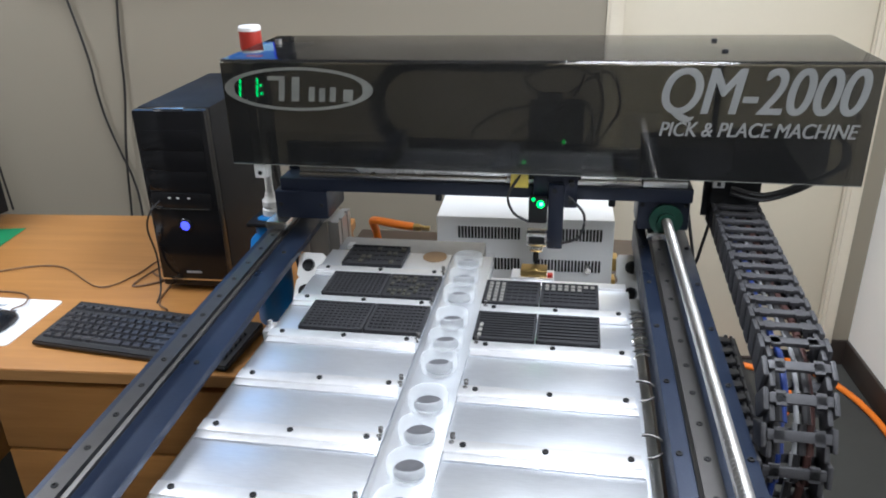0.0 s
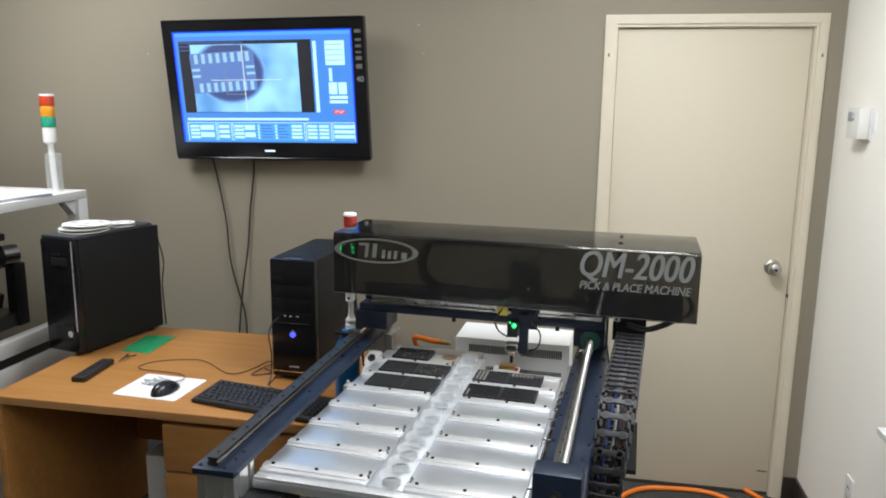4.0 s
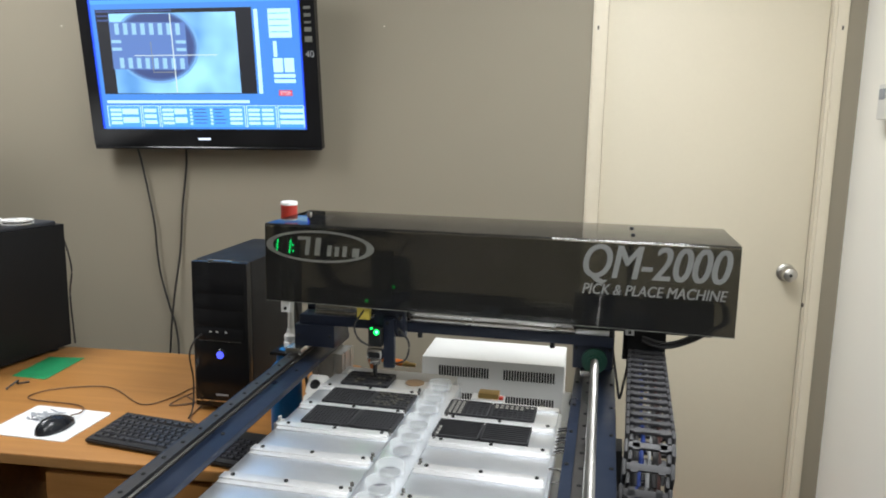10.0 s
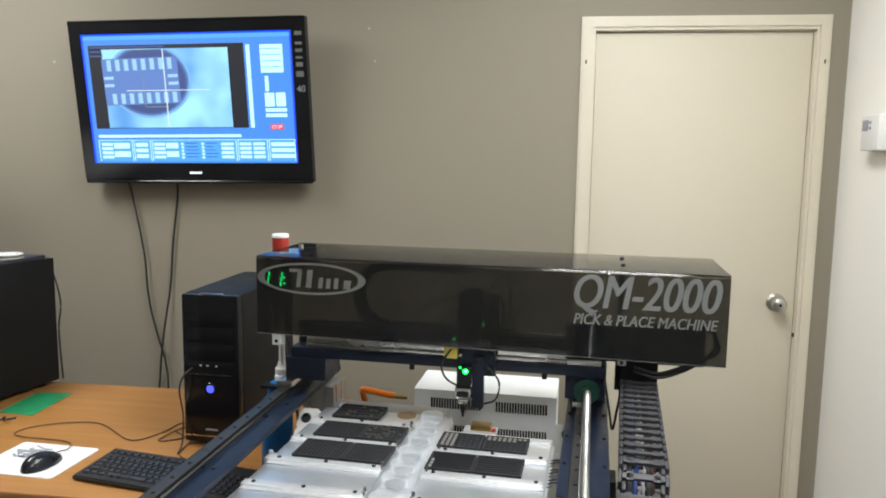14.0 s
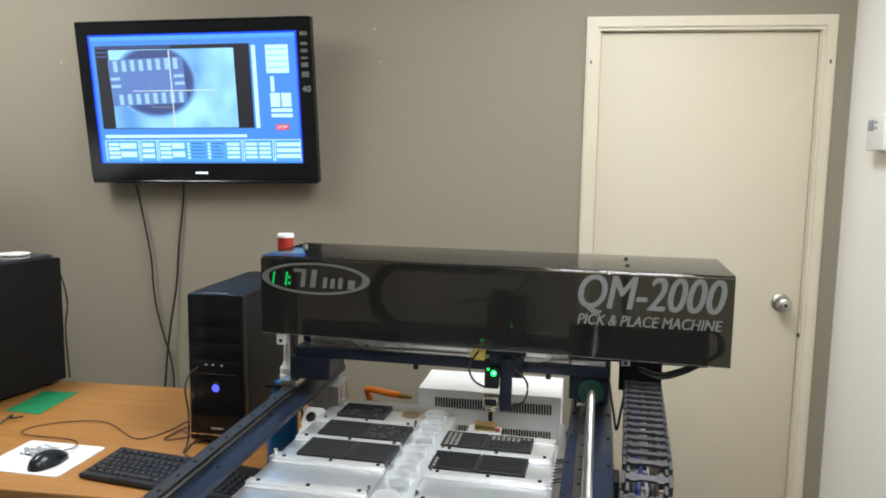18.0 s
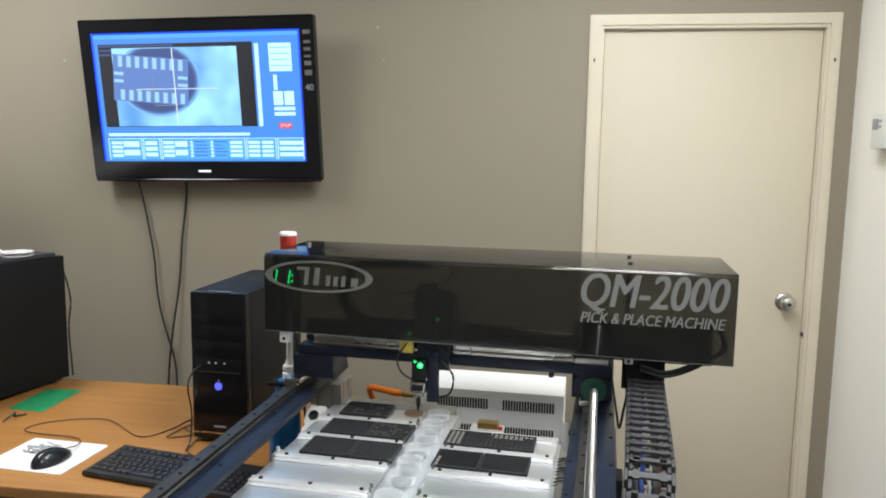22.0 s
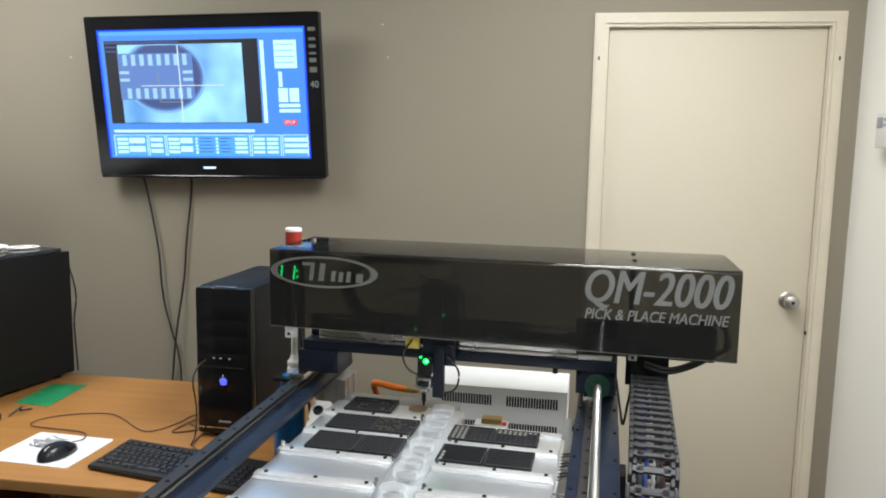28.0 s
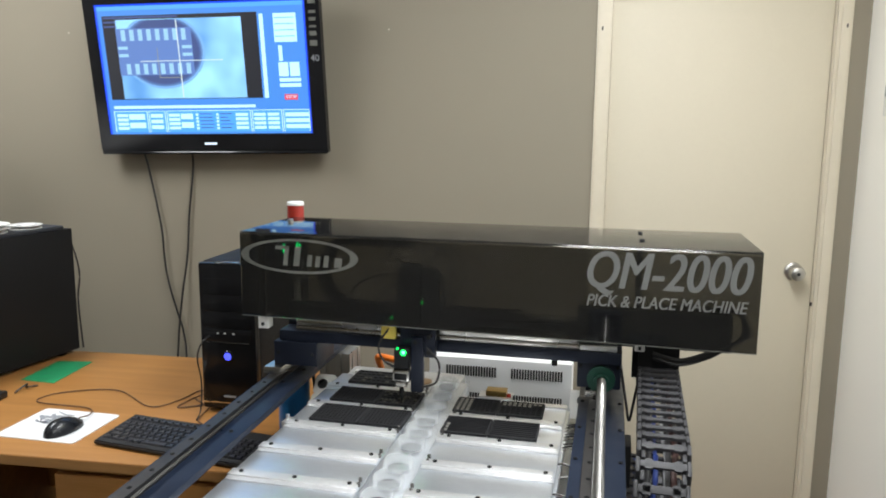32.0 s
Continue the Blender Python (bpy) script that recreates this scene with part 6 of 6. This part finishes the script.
WIRES = [wires(c, w, r) for c, w, r in (("blue_wire", 0.012, 0.004), ("white_wire", -0.002, 0.003), ("red_wire", -0.016, 0.0045), ("cable", 0.020, 0.005), ("cable", -0.008, 0.005))]
Y_CHAIN = [again("chain_link", LINK_Y, MACHINE, Matrix()) for i in range(Y_LINKS)]
for i, lk in enumerate(Y_CHAIN):
    for k, wm in enumerate(WIRES):
        again("wire", wm, lk, pose(0, 0.002 * math.sin(i * 0.9 + k), 0.0025 * math.sin(i * 0.7 + 2 * k)))
X_CHAIN = [again("chain_link", LINK_X, MACHINE, Matrix()) for i in range(X_LINKS)]
bm = B()
bx(bm, 0.396, 0.476, 0.53, 0.83, 0.845, 0.857, 0.001)
bx(bm, 0.382, 0.396, 0.60, 0.66, 0.845, 0.98, 0.001)
mp("chain_shelf", bm, "black_metal", "black shelf under the lower chain run")
bm = B()
bx(bm, -0.02, 0.28, 0.858, 0.898, 1.185, 1.1935, 0.001)
part("chain_tray", bm, M["black_metal"], GANTRY[0])
bm = B()
bx(bm, 0.402, 0.482, 0.862, 0.885, 1.078, 1.166, 0.002)
part("chain_mount", bm, M["black_metal"], GANTRY[0])


# ---------------------------------------------------------------- behind the machine
def controller():
    c = thing("controller_box", pose(-0.260, -0.984, 0.763, 0, 0, -2.6), "light grey metal control box with slotted vents", "control box")
    W, Dp, H = 0.1825, 0.087, 0.222
    bm = B()
    bx(bm, -W, W, -Dp, Dp, 0.012, H, 0.003)
    part("case", bm, M["box_grey"], c)
    for x in (-W + 0.03, W - 0.03):
        for y in (-Dp + 0.03, Dp - 0.03):
            bm = B()
            rod(bm, (x, y, 0), (x, y, 0.012), 0.012, 14)
            part("foot", bm, M["black"], c)
    bm = B()
    bx(bm, -0.0022, 0.0022, -0.0012, 0.0012, -0.013, 0.013)
    slot = finish("slot", bm, M["slot"], False)
    for x0, z in ((-0.135, 0.188), (0.032, 0.188), (-0.135, 0.118), (0.032, 0.118)):
        for i in range(19):
            again("slot", slot, c, pose(x0 + i * 0.0069, -Dp - 0.0004, z))
    bm = B()
    rod(bm, (0.132, -Dp - 0.022, 0.118), (0.132, -Dp + 0.001, 0.118), 0.007, 14)
    part("jack", bm, M["steel"], c)
    bm = B()
    bx(bm, W - 0.001, W + 0.012, -Dp + 0.02, -Dp + 0.05, 0.10, 0.13, 0.002)
    part("connector", bm, M["brass"], c)
    bm = B()
    bx(bm, W - 0.001, W + 0.010, -Dp + 0.02, -Dp + 0.05, 0.05, 0.08, 0.002)
    part("connector", bm, M["brass"], c)
    return c


controller()
air = thing("air_hose_end", pose(-0.512, -1.085, 0.952), "bright orange air hose with a brass fitting", "air hose")
bm = B()
hose(bm, [(0.02, -0.002, 0.018), (-0.01, 0.0, 0.021), (-0.045, 0.004, 0.026), (-0.066, 0.014, 0.024), (-0.075, 0.05, 0.002), (-0.077, 0.09, -0.035), (-0.076, 0.115, -0.10), (-0.07, 0.12, -0.178)], 0.0085, 12)
part("tube", bm, M["orange"], air)
bm = B()
rod(bm, (0.018, -0.002, 0.018), (0.038, -0.004, 0.016), 0.0065, 12)
rod(bm, (0.026, -0.003, 0.017), (0.034, -0.004, 0.0165), 0.0085, 6)
rod(bm, (0.038, -0.004, 0.016), (0.0545, -0.004, 0.015), 0.005, 12)
part("fitting", bm, M["brass"], air)

bm = B()
hose(bm, [(0.70, 0.04, 0.011), (0.78, -0.07, 0.011), (0.857, -0.195, 0.011), (0.895, -0.33, 0.011), (0.905, -0.48, 0.011), (0.90, -0.8, 0.011), (0.84, -1.3, 0.011), (0.8, -1.9, 0.011)], 0.011, 12)
solid("air_hose", bm, M["orange"], "bright orange air hose lying on the carpet", "hose")
bm = B()
hose(bm, [(0.07, -0.95, 0.011), (0.121, -0.561, 0.011), (0.139, -0.238, 0.011), (0.24, -0.09, 0.011), (0.391, -0.047, 0.011), (0.554, -0.052, 0.011), (0.655, -0.13, 0.011), (0.665, -0.221, 0.011), (0.62, -0.34, 0.011), (0.55, -0.394, 0.011), (0.42, -0.435, 0.011), (0.30, -0.43, 0.011), (0.19, -0.40, 0.011), (0.12, -0.36, 0.024), (0.05, -0.33, 0.011), (-0.1, -0.25, 0.011)], 0.011, 12)
solid("air_hose", bm, M["orange"], "bright orange air hose coiled on the carpet", "hose")


# ---------------------------------------------------------------- movement
PICK, VISION = 0.126, -0.044
HEAD_ROWS = [(0.0, 0.121), (0.2, 0.132), (0.4, 0.065), (0.6, -0.036), (0.8, -0.111), (1.3, -0.114), (1.5, -0.074), (2.0, -0.058), (2.4, VISION), (3.4, VISION),
             (3.6, VISION), (3.9, PICK), (4.8, PICK), (5.3, -0.144), (6.0, -0.141), (6.2, -0.095), (6.5, -0.069), (6.9, -0.051), (8.2, VISION), (8.4, 0.040), (8.6, 0.120),
             (9.2, PICK), (9.4, 0.113), (9.6, 0.028), (9.8, -0.074), (10.0, -0.148), (10.4, -0.149), (10.8, -0.085), (11.0, -0.084), (11.4, VISION)]
HEAD_ROWS += [(12.6, VISION), (12.8, -0.007), (13.0, 0.089), (13.2, PICK), (13.8, 0.123), (14.0, 0.073), (14.2, -0.036), (14.4, -0.125), (14.6, -0.163), (15.2, -0.163), (15.5, -0.097), (15.9, -0.088), (16.2, VISION),
              (17.3, VISION), (17.5, 0.010), (17.7, 0.102), (17.9, PICK), (18.5, PICK), (18.7, 0.064), (18.9, -0.035), (19.1, -0.137), (19.3, -0.175), (19.7, -0.169), (19.9, -0.113), (20.3, -0.097), (20.5, -0.059), (20.7, VISION)]
HEAD_ROWS += [(22.7, VISION), (22.9, 0.025), (23.1, 0.109), (23.3, PICK), (24.3, PICK), (24.5, 0.062), (24.7, -0.040), (24.9, -0.142), (25.1, -0.185), (25.5, -0.180), (25.8, -0.144), (26.3, -0.107), (26.7, VISION),
              (29.1, -0.038), (29.3, 0.056), (29.5, PICK), (30.6, PICK), (30.9, 0.031), (31.1, -0.070), (31.3, -0.115), (31.5, -0.111), (31.9, -0.067), (32.0, -0.060)]
GANTRY_ROWS = [(0.0, 0.0), (0.6, 0.0), (0.8, -0.034), (1.2, -0.056), (1.4, -0.101), (1.8, -0.112), (2.0, -0.084), (2.3, -0.022), (2.5, 0.0), (6.0, 0.0), (6.2, -0.076), (6.4, -0.112), (6.6, -0.120), (6.8, -0.076), (7.0, 0.0),
               (10.2, 0.0), (10.4, -0.015), (10.6, -0.090), (10.8, -0.123), (11.0, -0.123), (11.2, -0.056), (11.4, 0.0)]
GANTRY_ROWS += [(14.8, 0.0), (15.2, -0.123), (15.8, -0.123), (16.2, 0.0), (19.5, -0.006), (19.7, -0.022), (19.9, -0.123), (20.3, -0.123), (20.5, -0.056), (20.7, 0.0), (24.9, 0.0), (25.1, -0.011), (25.5, -0.017), (25.8, -0.112), (26.3, -0.123), (26.7, 0.0),
                (31.0, 0.0), (31.2, -0.017), (31.6, -0.034), (31.8, -0.067), (31.9, -0.101), (32.0, -0.151)]
# where the gantry rests, from the place it is built at
GANTRY_V = -0.033
# when the nozzle reaches down, and for how long
DIPS = [(0.0, 0.2), (0.9, 1.2), (3.95, 4.6), (5.5, 5.9), (8.75, 9.15), (10.1, 10.4), (13.3, 13.7), (14.7, 15.1), (18.0, 18.4), (19.4, 19.7), (23.4, 24.2), (25.2, 25.5), (29.7, 30.5), (31.35, 31.55)]


def at(rows, t):
    return float(np.interp(t, [r[0] for r in rows], [r[1] for r in rows]))


def along(s, fixed, moving, radius, length, low):
    """A chain that lies from its fixed end back to a bend and over to its moving end. s metres from the moving end:
    the place along the run, the height over the low run and the slope. The bend lies towards minus."""
    bend = (fixed + moving + math.pi * radius - length) / 2
    top = moving - bend
    if s < top:
        return moving - s, low + 2 * radius, 180.0
    if s < top + math.pi * radius:
        a = (s - top) / radius
        return bend - radius * math.sin(a), low + radius + radius * math.cos(a), 180.0 + math.degrees(a)
    return bend + (s - top - math.pi * radius), low, 360.0


def motions():
    for ob in GANTRY:
        walk(ob, [(t, pose(0, GANTRY_V + g, 0)) for t, g in GANTRY_ROWS])
    times = sorted({t for t, q in HEAD_ROWS} | {t for t, q in GANTRY_ROWS})
    walk(HEAD, [(t, pose(at(HEAD_ROWS, t), GANTRY_V + at(GANTRY_ROWS, t), 0.011)) for t in times])
    dips = [(-0.1, 0.0)]
    for a, b in DIPS:
        dips += [(a - 0.12, 0.0), (a, -0.014), (b, -0.014), (b + 0.12, 0.0)]
    dips.append((32.1, 0.0))
    rows = sorted({0.0, 32.0} | {t for t, q in dips if 0 <= t <= 32})
    for ob in (NOZZLE, NOZZLE_BLOCK):
        walk(ob, [(t, pose(0, 0, at(dips, t))) for t in rows])
    length = Y_LINKS * Y_PITCH
    for i, lk in enumerate(Y_CHAIN):
        out = []
        for t, g in GANTRY_ROWS:
            v, w, a = along((i + 0.5) * Y_PITCH, 0.77, 0.82 + g, Y_R, length, Y_LOW)
            out.append((t, pose(0.442 - 0.03 * (0.82 + g - v) - 0.024 * (Y_TOP - w) / (2 * Y_R), v, w, 0, 0, 88) @ pose(0, 0, 0, 0, -a, 0)))
        walk(lk, out)
    length = X_LINKS * X_PITCH
    for i, lk in enumerate(X_CHAIN):
        out = []
        for t in times:
            u, w, a = along((i + 0.5) * X_PITCH, 0.17, at(HEAD_ROWS, t) + 0.0, X_R, length, X_LOW)
            out.append((t, pose(u, 0.844 + at(GANTRY_ROWS, t), w, 0, -a, 0)))
        walk(lk, out)
    # the chip on the screen turns a little while it is aligned
    sx, sz = -0.427 + 0.275 * 0.843, 0.260 - 0.36 * 0.494
    turns = [(0.0, 0.0), (2.2, 0.0), (2.6, -3.0), (6.0, 0.0), (7.0, 2.0), (11.5, 0.0), (16.6, -2.0), (20.6, 0.0), (21.9, 5.0), (22.2, 3.0), (22.6, 0.0), (28.0, 0.0), (28.2, 9.0), (28.6, 3.0), (28.9, 0.0), (32.0, 0.0)]
    for ob in (CHIP, PADS):
        walk(ob, [(t, pose(sx, 0, sz, 0, a, 0)) for t, a in turns])


motions()
